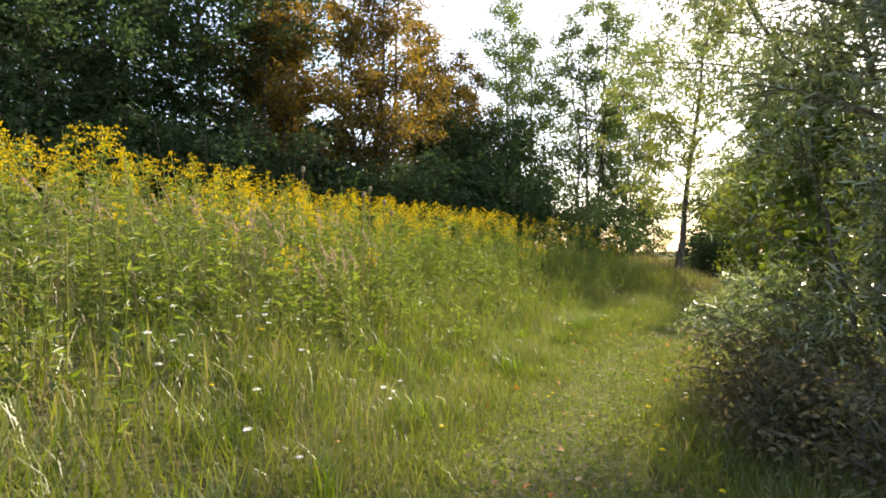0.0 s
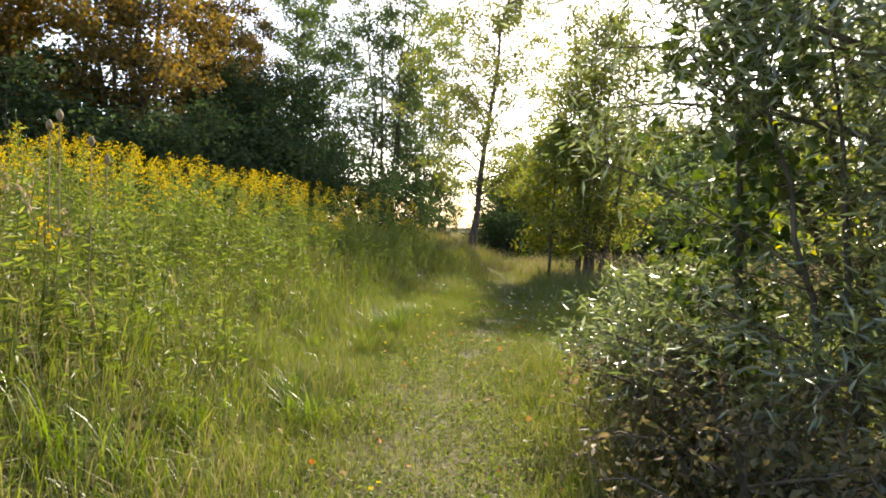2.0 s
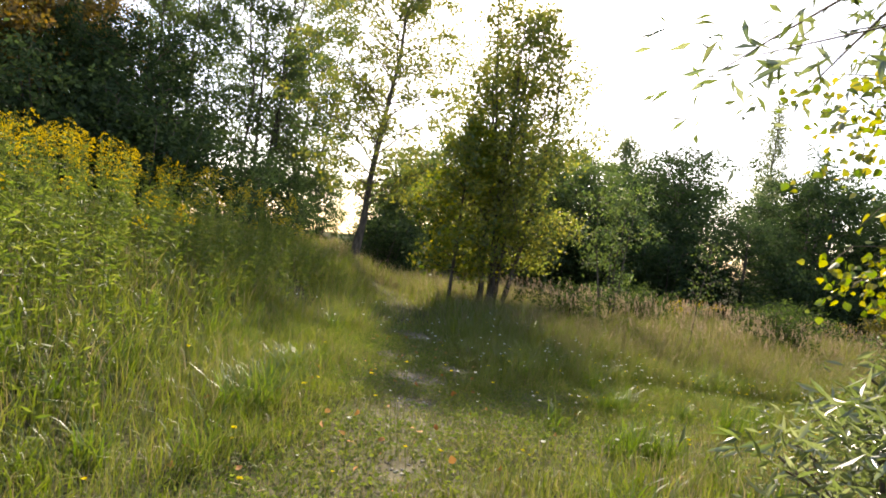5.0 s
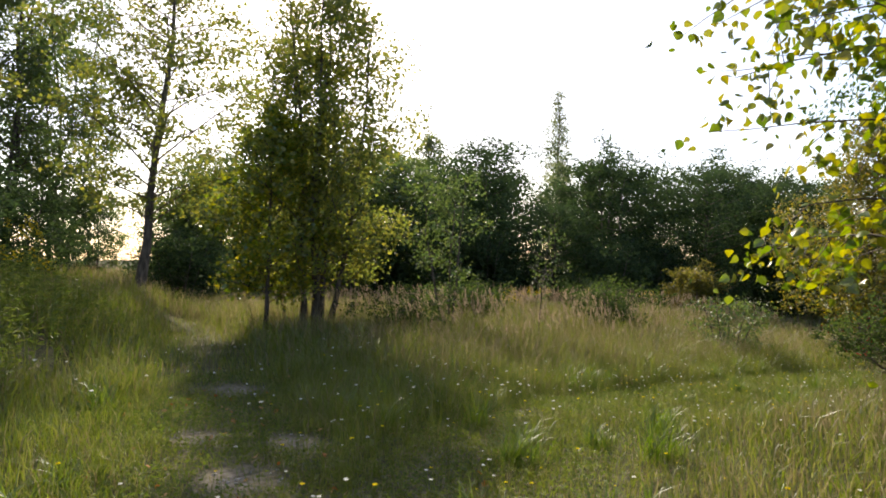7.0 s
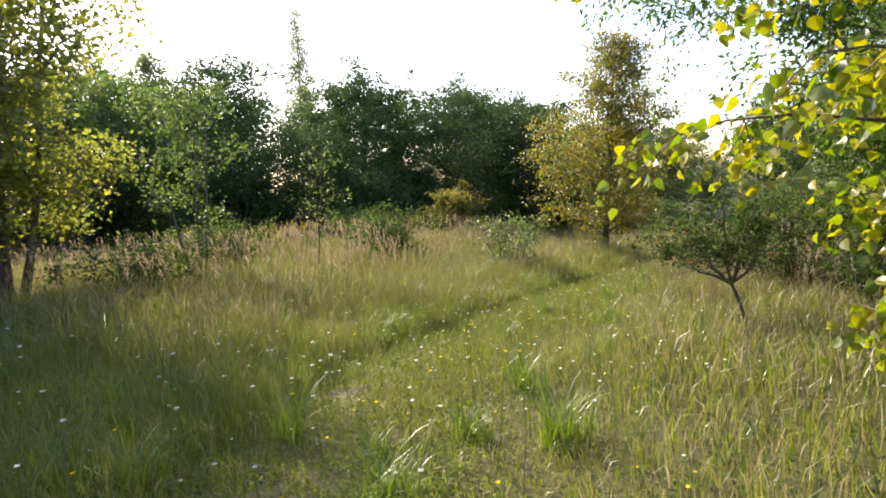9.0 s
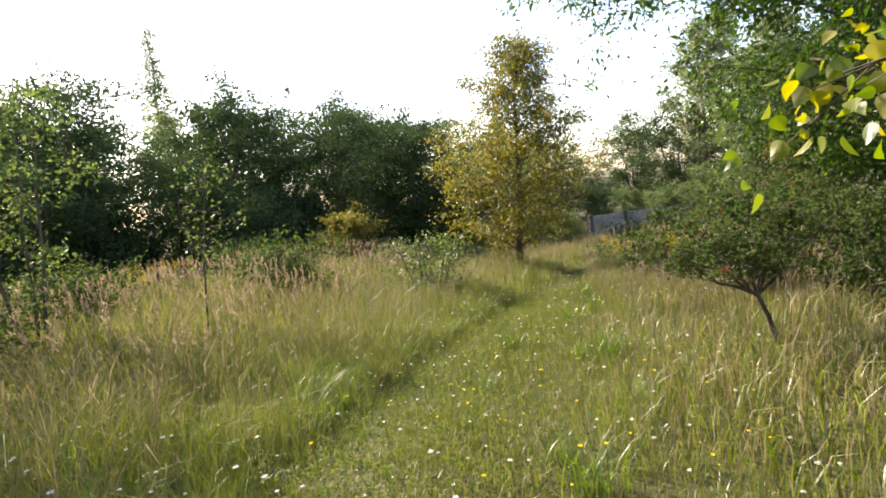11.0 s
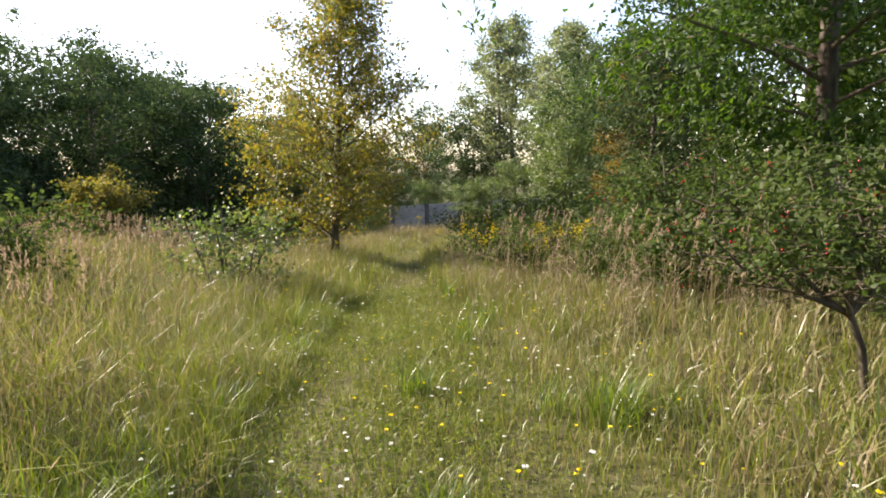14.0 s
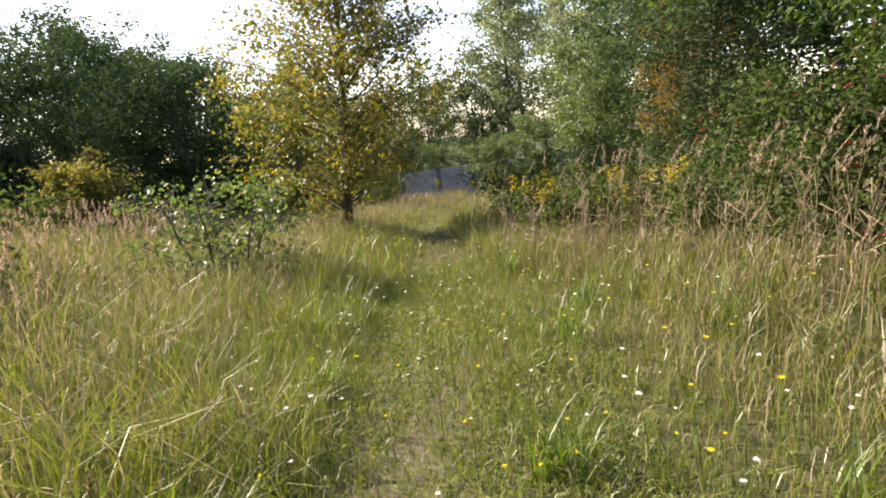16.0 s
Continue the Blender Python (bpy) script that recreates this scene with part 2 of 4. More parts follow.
def leaves(base, way, length, width, rng, broad=False):
    """Folded leaves from their stalks: verts and triangles."""
    n = len(base)
    side = unit(np.cross(way, rng.normal(size=(n, 3))))
    up = np.cross(side, way)
    ln, wd = np.reshape(length, (-1, 1)) * np.ones((n, 1)), np.reshape(width, (-1, 1)) * np.ones((n, 1))
    if broad:
        rim = [(0.04, 0.22), (0.20, 0.47), (0.45, 0.46), (0.72, 0.25)]
        v = np.stack([base] + [base + way * ln * a - side * wd * b + up * wd * (0.22 * b) for a, b in rim] + [base + way * ln - up * ln * .12]
                     + [base + way * ln * a + side * wd * b + up * wd * (0.22 * b) for a, b in rim[::-1]], 1)
        f = np.array([(0, k + 1, k) for k in range(1, 9)])
    else:
        v = np.stack([base, base + way * ln * .45 - side * wd * .5 + up * wd * .15, base + way * ln - up * ln * .12, base + way * ln * .45 + side * wd * .5 + up * wd * .15], 1)
        f = np.array([(0, 2, 1), (0, 3, 2)])
    k = v.shape[1]
    return v.reshape(-1, 3), (f[None] + (np.arange(n) * k)[:, None, None]).reshape(-1, 3)


def tube(pts, radii, sides=6):
    """A tapered round stem along a line: verts and quads."""
    pts, radii = np.asarray(pts, float), np.asarray(radii, float)
    t = unit(np.gradient(pts, axis=0))
    ref = np.array([0.31, 0.87, 0.38])
    a = unit(np.cross(t, ref))
    b = np.cross(t, a)
    ang = np.arange(sides) * 2 * math.pi / sides
    v = pts[:, None] + radii[:, None, None] * (np.cos(ang)[None, :, None] * a[:, None] + np.sin(ang)[None, :, None] * b[:, None])
    q = []
    for i in range(len(pts) - 1):
        for j in range(sides):
            q.append((i * sides + j, i * sides + (j + 1) % sides, (i + 1) * sides + (j + 1) % sides, (i + 1) * sides + j))
    return v.reshape(-1, 3), np.array(q)


class Heap:
    """Gathers verts and faces into one mesh."""

    def __init__(self):
        self.v, self.f, self.i, self.n = [], [], [], 0

    def add(self, v, f, index=0):
        self.v.append(v)
        self.f.append(f + self.n)
        self.i.append(np.full(len(f), index))
        self.n += len(v)

    def mesh(self, name, mats, soft=False):
        return mesh_from(name, np.concatenate(self.v), np.concatenate(self.f), mats, np.concatenate(self.i), soft)


PROFILE = {
    "round": lambda u: np.sqrt(np.clip(1 - (2 * u - 1) ** 2, 0.06, 1)),
    "cone": lambda u: np.clip(1.05 - 0.95 * u, 0.08, 1) * np.clip(0.55 + 2.2 * u, 0, 1),
    "column": lambda u: np.clip(np.minimum(0.5 + 2.5 * u, 2.2 - 2.1 * u), 0.12, 1),
    "egg": lambda u: np.clip(0.55 + 1.8 * u, 0, 1) * np.clip(1.06 - u, 0.04, 1) ** 0.8,
    "umbrella": lambda u: np.clip(0.55 + 0.6 * u, 0.1, 1),
    "bush": lambda u: np.sqrt(np.clip(1 - u ** 2 * 0.92, 0.05, 1)),
}


def tree(name, label, x, y, h, seed, mat, radius=2.0, low=0.25, shape="round", limbs=26, n=9000, leaf=0.12, slim=0.55, trunk=0.12,
         lean=(0, 0), stems=1, spread=0.5, rise=0.6, twigs=9, fuzz=0.16, broad=False, droop=0.3, category="tree", group="", berries=0):
    """A tree or shrub: tapered stems, limbs that rise from them, and leaves in sprays along the twigs."""
    rng = np.random.RandomState(seed)
    root = new(name)
    root.location = (x, y, gz(x, y) - 0.04)
    tagged(root, label, category, group)
    limb_heap = Heap()
    per = max(1, limbs // stems)
    centre, twig_way = [], []
    for s in range(stems):
        az = s * 2.4 + rng.uniform(0, 1)
        off = np.array([math.cos(az), math.sin(az), 0]) * (spread * (0.35 + 0.65 * rng.rand()) if stems > 1 else 0)
        hs = h * (1 if s == 0 else rng.uniform(0.72, 0.98))
        k = 9
        u = np.linspace(0, 1, k)
        wob = np.cumsum(rng.normal(0, 0.022 * h / k * 3, (k, 2)), axis=0)
        wob -= wob[0]
        pts = np.stack([off[0] * (0.35 + 1.1 * u) + lean[0] * u ** 1.2 + wob[:, 0], off[1] * (0.35 + 1.1 * u) + lean[1] * u ** 1.2 + wob[:, 1], hs * 0.97 * u], 1)
        r = trunk * (1 if stems == 1 else 0.7) * (1 - 0.9 * u) * np.where(u == 0, 1.35, 1) + 0.006
        v, f = tube(pts, r, 7)
        put("trunk", mesh_from("trunk", v, f, [MAT_BARK], soft=True), root)
        for i in range(per):
            w = low + (0.97 - low) * (i + rng.rand()) / per
            rel = (w - low) / (1 - low)
            start = np.array([np.interp(w, u, pts[:, j]) for j in range(3)])
            reach = radius * float(PROFILE[shape](rel)) * rng.uniform(0.65, 1.12) * (0.75 if stems > 1 else 1)
            a = i * 2.39996 + rng.uniform(-0.5, 0.5) + s
            up = rise * rng.uniform(0.5, 1.3)
            q = np.linspace(0, 1, 5)[:, None]
            out = np.array([math.cos(a), math.sin(a), 0.0])
            bend = rng.normal(0, 0.10, 3) * reach
            line = start + out * reach * q + np.array([0, 0, 1.0]) * reach * up * (q - 0.45 * droop * 2 * q ** 2) + bend * q * (1 - q) * 2
            v, f = tube(line, np.linspace(max(0.008, trunk * 0.30 * (1 - 0.6 * w)), 0.004, 5), 4)
            limb_heap.add(v, f)
            nt_ = max(2, int(twigs * (0.4 + 0.6 * reach / radius)))
            c = rng.uniform(0.18, 1.0, nt_)
            at = np.stack([np.interp(c, q[:, 0], line[:, j]) for j in range(3)], 1)
            dirn = unit(out[None] * 0.7 + rng.normal(0, 0.75, (nt_, 3)) + np.array([0, 0, 0.25 - droop * 0.8]))
            tl = reach * rng.uniform(0.18, 0.42, nt_)[:, None]
            end = at + dirn * tl
            for p0, p1 in zip(at, end):
                v, f = tube([p0, (p0 + p1) / 2 + rng.normal(0, .01, 3), p1], [0.006, 0.0045, 0.002], 3)
                limb_heap.add(v, f)
            centre.append(np.concatenate([at, end], 1))
    seg = np.concatenate(centre)
    pick = rng.randint(0, len(seg), n)
    t = rng.beta(1.6, 1.1, n)[:, None]
    base = seg[pick, :3] * (1 - t) + seg[pick, 3:] * t + rng.normal(0, fuzz, (n, 3)) * np.array([1, 1, 0.7])
    base[:, 2] = np.maximum(base[:, 2], 0.03)
    way = unit(rng.normal(0, 1, (n, 3)) * np.array([1, 1, 0.7]) + np.array([0, 0, -droop]) + 0.6 * unit(seg[pick, 3:] - seg[pick, :3]))
    size = leaf * rng.uniform(0.6, 1.35, n)
    v, f = leaves(base, way, size, size * slim, rng, broad)
    tagged(put("branchwork", limb_heap.mesh("branchwork", [MAT_TWIG], True), root), kind="stuff")
    put("crown", mesh_from("crown", v, f, [mat]), root)
    if berries:
        hb = Heap()
        for p in base[rng.randint(0, n, berries)]:
            bm = bmesh.new()
            bmesh.ops.create_icosphere(bm, subdivisions=1, radius=0.009)
            pv = np.array([q.co[:] for q in bm.verts])
            pf = np.array([[q.index for q in ff.verts] for ff in bm.faces])
            bm.free()
            for _ in range(4):
                hb.add(pv + p + rng.normal(0, .025, 3), pf)
        tagged(put("berries", hb.mesh("berries", [MAT_RED], True), root, "clusters of small red berries"), kind="stuff")
    return root


def again(ob, x, y, turn, size=1.0, label=""):
    c = copy_thing(ob, pose(x, y, gz(x, y) - 0.04, 0, 0, turn))
    c.scale = (size, size, size * (0.92 + 0.16 * ((turn * 7) % 10) / 10))
    return tagged(c, label)


# ---- ground ----
def build_ground():
    near_x = np.concatenate([[-900, -400, -200, -110, -70, -48, -36], np.arange(-28, 62, 0.32), [64, 68, 74, 84, 100, 140, 220, 420, 900]])
    near_y = np.concatenate([[-900, -400, -200, -110, -70, -45, -32, -24], np.arange(-18, 46, 0.32), [48, 52, 58, 68, 84, 110, 160, 260, 450, 900]])
    X, Y = np.meshgrid(near_x, near_y)
    x, y = X.ravel(), Y.ravel()
    z = ground_z(x, y)
    nx, ny = len(near_x), len(near_y)
    i = np.arange(nx * ny).reshape(ny, nx)
    f = np.stack([i[:-1, :-1], i[:-1, 1:], i[1:, 1:], i[1:, :-1]], -1).reshape(-1, 4)
    me = mesh_from("ground", np.stack([x, y, z], 1), f, [MAT_GROUND], soft=True)
    bare = np.zeros(len(x))
    for bx, by, r in BARE:
        bare = np.maximum(bare, smooth(r * 1.7, r * 0.4, np.hypot(x - bx, y - by) + 0.15 * waves(x, y, 6, 9)))
    trod = np.minimum(to_line(PATH_A[:6], x, y)[0], to_line(PATH_B[:6], x, y)[0])
    bare = np.maximum(bare, 0.38 * smooth(0.7, 0.15, trod + 0.2 * waves(x, y, 5, 8)))
    a = me.attributes.new("bare", 'FLOAT', 'POINT')
    a.data.foreach_set("value", bare.astype(np.float32))
    tagged(put("ground", me), "grassy meadow ground with a mown footpath and bare patches", "ground", kind="structure")


build_ground()


# ---- grass ----
def scatter(x0, x1, y0, y1, per, rng):
    n = int((x1 - x0) * (y1 - y0) * per)
    return rng.uniform(x0, x1, n), rng.uniform(y0, y1, n)


def places():
    """Tufts of blades: thick beside the footpaths, thinner and broader away from them."""
    rng = np.random.RandomState(5)
    out = []
    for lo, hi, per, wide, box in ((0, 2.3, 880, 1.2, (-3.5, 19, -0.5, 15)), (-1, 1.0, 900, 0.9, (-1, 18, -0.5, 14)), (0, 2.3, 260, 2.2, (5, 13, 15, 28)), (0, 2.3, 260, 2.2, (19, 32, 3, 11)), (0, 5, 90, 3.5, (32, 44, -6, 10)), (2.3, 5, 330, 2.0, (-6, 26, -3, 25)), (5, 11, 95, 3.6, (-12, 34, -5, 33)), (11, 30, 42, 5.0, (-24, 60, -12, 46))):
        x, y = scatter(*box, per, rng)
        da, _ = to_line(PATH_A, x, y)
        db, _ = to_line(PATH_B, x, y)
        d = np.minimum(da, db) + rng.normal(0, 0.25, len(x))
        keep = (d >= lo) & (d < hi)
        out.append((x[keep], y[keep], np.full(keep.sum(), wide)))
    return [np.concatenate(c) for c in zip(*out)]


def blades(x, y, tall, wide, rng, lay=0.35):
    """Bent blades of grass, two steps each."""
    n = len(x)
    z = ground_z(x, y) - 0.01
    a = rng.uniform(0, 2 * math.pi, n)
    lean = rng.normal(0, 1, (n, 2)) * lay * tall[:, None] + np.array([-0.05, -0.03]) * tall[:, None]
    side = np.stack([np.cos(a), np.sin(a), np.zeros(n)], 1) * (wide * 0.5)[:, None]
    p0 = np.stack([x, y, z], 1)
    p1 = p0 + np.concatenate([lean * 0.28, (tall * 0.58)[:, None]], 1)
    p2 = p0 + np.concatenate([lean, (tall * np.clip(1 - (np.linalg.norm(lean, axis=1) / tall) ** 2 * 0.35, 0.4, 1))[:, None]], 1)
    v = np.stack([p0 - side, p0 + side, p1 + side * 0.8, p1 - side * 0.8, p2], 1).reshape(-1, 3)
    f = np.array([(0, 1, 2), (0, 2, 3), (3, 2, 4)])
    return v, (f[None] + (np.arange(n) * 5)[:, None, None]).reshape(-1, 3), p2, unit(p2 - p1)


def build_grass():
    rng = np.random.RandomState(11)
    x, y, w = places()
    n = len(x)
    da, _ = to_line(PATH_A, x, y)
    db, sb = to_line(PATH_B, x, y)
    de, se = to_line(EDGE, x, y)
    bank = de * se
    clump = waves(x, y, 2.6, 21)
    fine = waves(x, y, 9.0, 22)
    tall = 0.42 + 0.16 * clump + 0.10 * fine
    meadow = smooth(7, 11, x) * smooth(0.3, 2.4, db * sb)
    verge = smooth(7, 11, x) * smooth(0.6, 2.6, -db * sb)
    tall = tall + 0.28 * meadow - 0.02 * verge
    tall = tall * (1.0 - 0.15 * smooth(0.4, 2.5, bank))
    tall = np.where((sb > 0) & (x > 5), tall * (0.55 + 0.45 * smooth(0.1, 1.2, db + 0.25 * fine)), tall)
    short_a = smooth(1.1, 0.35, da + 0.18 * fine)
    short_b = smooth(0.62, 0.22, db + 0.12 * fine)
    strip_b = smooth(2.7, 1.3, db) * (sb < 0) * (y > 8.3)
    tall = tall * (1 - 0.66 * strip_b)
    tall = tall * (1 - 0.35 * smooth(3.5, 5, x) * smooth(9.5, 8, x) * smooth(5.5, 7, y) * smooth(10.4, 9.4, y))
    tall = np.where(short_a > 0, tall * (1 - short_a) + 0.14 * short_a, tall)
    tall = tall * (1 - short_b) + 0.12 * short_b
    mid = smooth(2.6, 1.0, da) * (y < 14)
    tall = tall * (1 - 0.35 * mid)
    tall = np.clip(tall, 0.05, 1.1) * rng.uniform(0.55, 1.25, n)
    keep = np.ones(n, bool)
    for bx, by, r in BARE:
        keep &= (np.hypot(x - bx, y - by) + 0.15 * waves(x, y, 6, 9) > r * 1.2) | (rng.rand(n) < 0.16)
    under = np.hypot(x - 3.9, y - 4.2) < 1.6
    keep &= ~under | (rng.rand(n) < 0.3)
    dryness = 0.13 + 0.40 * meadow + 0.17 * verge + 0.10 * smooth(0.8, 3, bank) + 0.14 * clump + 0.35 * smooth(1.6, 2.6, x) * smooth(6.2, 4, y) + 0.22 * smooth(1.4, 2.4, da) * smooth(9.5, 8.5, y) * smooth(2, 5, x)
    dryness = dryness * (1 - 0.2 * np.maximum(short_a, short_b))
    dry = rng.rand(n) < dryness
    width = 0.0055 * w * rng.uniform(0.6, 1.6, n) * (0.7 + 0.6 * np.clip(tall, 0, 0.8))
    for name, pick, mat, label, lay in (("grass", keep & ~dry, MAT_GRASS, "green meadow grass, short on the trodden path", 0.48), ("dry_grass", keep & dry, MAT_DRY, "dry straw-coloured meadow grass", 0.42)):
        v, f, tip, way = blades(x[pick], y[pick], tall[pick], width[pick], rng, lay)
        tagged(put(name, mesh_from(name, v, f, [mat])), label, "grass", kind="stuff")
        if name == "dry_grass":
            t, ww = tall[pick], w[pick]
            s = (t > 0.42) & (rng.rand(len(t)) < 0.10 + 0.30 * (meadow + 0.2 * verge)[pick])
            k = int(s.sum())
            size = rng.uniform(0.05, 0.10, k) * (0.8 + 0.12 * ww[s])
            v, f = leaves(tip[s] - way[s] * 0.03, unit(way[s] + rng.normal(0, .15, (k, 3))), size, size * 0.06 * (0.8 + 0.25 * ww[s]), rng)
            tagged(put("seed_heads", mesh_from("seed_heads", v, f, [MAT_SEED])), "feathery tan seed heads on tall meadow grass", "grass", kind="stuff")


build_grass()


def build_herbs():
    """Low broad leaves that close the sward beside the grass."""
    rng = np.random.RandomState(15)
    x, y = scatter(-3.5, 19, -0.5, 15, 1350, rng)
    d = np.minimum(to_line(PATH_A, x, y)[0], to_line(PATH_B, x, y)[0])
    k = (d < 2.2) & (rng.rand(len(x)) < 0.12 + 0.88 * smooth(1.6, 0.6, d)) & (waves(x, y, 4.0, 51) > -0.45)
    for bx, by, r in BARE:
        k &= (np.hypot(x - bx, y - by) > r * 1.1) | (rng.rand(len(x)) < 0.12)
    x, y = x[k], y[k]
    n = len(x)
    base = np.stack([x, y, ground_z(x, y) + rng.uniform(0.005, 0.08, n)], 1)
    a = rng.uniform(0, 6.283, n)
    size = rng.uniform(0.014, 0.042, n)
    v, f = leaves(base, unit(np.stack([np.cos(a), np.sin(a), rng.uniform(0.0, 0.9, n)], 1)), size, size * rng.uniform(0.3, 0.7, n), rng)
    tagged(put("ground_herbs", mesh_from("ground_herbs", v, f, [MAT_HERB])), "low clover and herb leaves in the trodden sward", "herbs", kind="stuff")


build_herbs()


# ---- goldenrod ----
def goldenrod(name, xs, ys, tall, rng, label, bloom=0.8):
    h = Heap()
    n = len(xs)
    zs = ground_z(xs, ys)
    lb, lw, ll, bb, bw, bl = [], [], [], [], [], []
    for i in range(n):
        t = tall[i]
        ln = rng.normal(0, 0.10, 2) * t
        p = np.array([xs[i], ys[i], zs[i] - 0.02])
        top = p + np.array([ln[0], ln[1], t])
        v, f = tube([p, (p + top) / 2 + rng.normal(0, .015, 3), top], [0.006, 0.005, 0.003], 3)
        h.add(v, np.concatenate([f[:, :3], f[:, [0, 2, 3]]]))
        k = int(38 * t)
        u = rng.uniform(0.12, 0.93, k)[:, None]
        lb.append(p + (top - p) * u)
        a = rng.uniform(0, 6.28, k)
        lw.append(np.stack([np.cos(a), np.sin(a), rng.normal(0.25, 0.3, k)], 1))
        ll.append(rng.uniform(0.07, 0.13, k) * (1.15 - 0.5 * u[:, 0]))
        if rng.rand() < bloom * (1 if bloom > 0.9 else np.clip((t - 0.82) * 2.6, 0.02, 1.6)):
            arms = rng.randint(6, 11)
            for j in range(arms):
                aa = j * 2.4 + rng.rand()
                ln_ = rng.uniform(0.08, 0.20) * (1 - 0.055 * j)
                q = rng.uniform(0.1, 1, 12)[:, None]
                st = top - np.array([0, 0, 0.22 - 0.026 * j]) * 0.9
                arm = np.array([math.cos(aa), math.sin(aa), 0.5])
                bb.append(st + arm * ln_ * q - np.array([0, 0, 1]) * ln_ * 0.55 * q ** 2 + rng.normal(0, .008, (12, 3)))
                bw.append(rng.normal(0, 0.7, (12, 3)) + np.array([0, 0, 0.7]))
                bl.append(rng.uniform(0.011, 0.024, 12))
    size = np.concatenate(ll)
    v, f = leaves(np.concatenate(lb), unit(np.concatenate(lw)), size, size * 0.20, rng)
    h.add(v, f, 0)
    if bb:
        size = np.concatenate(bl)
        v, f = leaves(np.concatenate(bb), unit(np.concatenate(bw)), size, size * 0.75, rng)
        h.add(v, f, 1)
    return tagged(put(name, h.mesh(name, [MAT_ROD, MAT_BLOOM])), label, "goldenrod", kind="stuff")


def build_goldenrod():
    rng = np.random.RandomState(31)
    x, y = scatter(-12, 12, 1.5, 27, 21, rng)
    d, s = to_line(EDGE, x, y)
    b = d * s
    dens = smooth(0.45, 1.7, b + 0.5 * waves(x, y, 1.6, 41) - 1.1 * smooth(6.2, 3.4, y)) * smooth(13, 8, b) * (0.7 + 0.5 * waves(x, y, 1.1, 42)) * smooth(24, 15, y + 0.6 * b) * (0.4 + 0.6 * smooth(9, 3, b))
    k = rng.rand(len(x)) < dens
    x, y, b = x[k], y[k], b[k]
    goldenrod("goldenrod", x, y, (0.55 + 0.78 * smooth(0.4, 2.2, b)) * rng.uniform(0.68, 1.2, len(x)), rng, "tall flowering goldenrod with yellow plumes on the bank", 0.5)
    for cx, cy, r, n in ((19.7, 19.1, 0.5, 16), (23, 20.5, 1.2, 14), (27, 17.5, 1.6, 16), (17.6, 6.4, 0.4, 7), (19.1, 5.9, 0.6, 9), (21.5, 5.6, 0.7, 14), (24, 5.2, 0.8, 12), (28.5, 4.6, 1.0, 16), (19.0, 7.2, 0.5, 6)):
        goldenrod("goldenrod_clump", cx + rng.normal(0, r * .6, n), cy + rng.normal(0, r * .6, n), rng.uniform(0.8, 1.25, n), rng, "clump of flowering goldenrod among the meadow grass", 0.95)


build_goldenrod()

# ---- tufts, plumes and stalks ----
def arching(x, y, tall, wide, out, rng):
    """Broad blades that rise and arch over, four steps each."""
    n = len(x)
    z = ground_z(x, y) - 0.01
    u = np.linspace(0, 1, 5)
    bend = rng.uniform(0.25, 0.9, n)
    side = np.stack([-out[:, 1], out[:, 0], np.zeros(n)], 1)
    rows = []
    for k in u:
        c = np.stack([x, y, z], 1) + np.concatenate([out * (tall * bend * k ** 1.8)[:, None], (tall * (k - 0.45 * bend * k ** 3))[:, None]], 1)
        w = (wide * 0.5 * (1 - k ** 2.2) + 0.0004)[:, None] * side
        rows += [c - w, c + w]
    v = np.stack(rows, 1).reshape(-1, 3)
    f = []
    for k in range(4):
        f += [(2 * k, 2 * k + 1, 2 * k + 3), (2 * k, 2 * k + 3, 2 * k + 2)]
    return v, (np.array(f)[None] + (np.arange(n) * 10)[:, None, None]).reshape(-1, 3)


def build_tufts():
    rng = np.random.RandomState(61)
    spots = []
    for line, n, lo, hi, sides in ((PATH_B[1:8], 70, 0.5, 2.4, (1, -1, 1)), (PATH_A[1:6], 100, 0.9, 2.6, (1, 1, -1))):
        for _ in range(n):
            i = rng.randint(0, len(line) - 1)
            p = line[i] + (line[i + 1] - line[i]) * rng.rand()
            t = unit(line[i + 1] - line[i])
            d = rng.uniform(lo, hi) * sides[rng.randint(3)]
            spots.append((p[0] - t[1] * d, p[1] + t[0] * d))
    x, y, tall = [], [], []
    for sx, sy in spots:
        if math.hypot(sx - 3.9, sy - 4.2) < 2:
            continue
        k = rng.randint(35, 80)
        h = rng.uniform(0.28, 0.6)
        x.append(sx + rng.normal(0, 0.07, k))
        y.append(sy + rng.normal(0, 0.07, k))
        tall.append(h * rng.uniform(0.5, 1.1, k))
    x, y, tall = np.concatenate(x), np.concatenate(y), np.concatenate(tall)
    a = rng.uniform(0, 6.283, len(x))
    v, f = arching(x, y, tall, rng.uniform(0.005, 0.011, len(x)), np.stack([np.cos(a), np.sin(a)], 1), rng)
    tagged(put("grass_tufts", mesh_from("grass_tufts", v, f, [MAT_TUFT])), "lush green tufts of broad-bladed grass", "grass", kind="stuff")


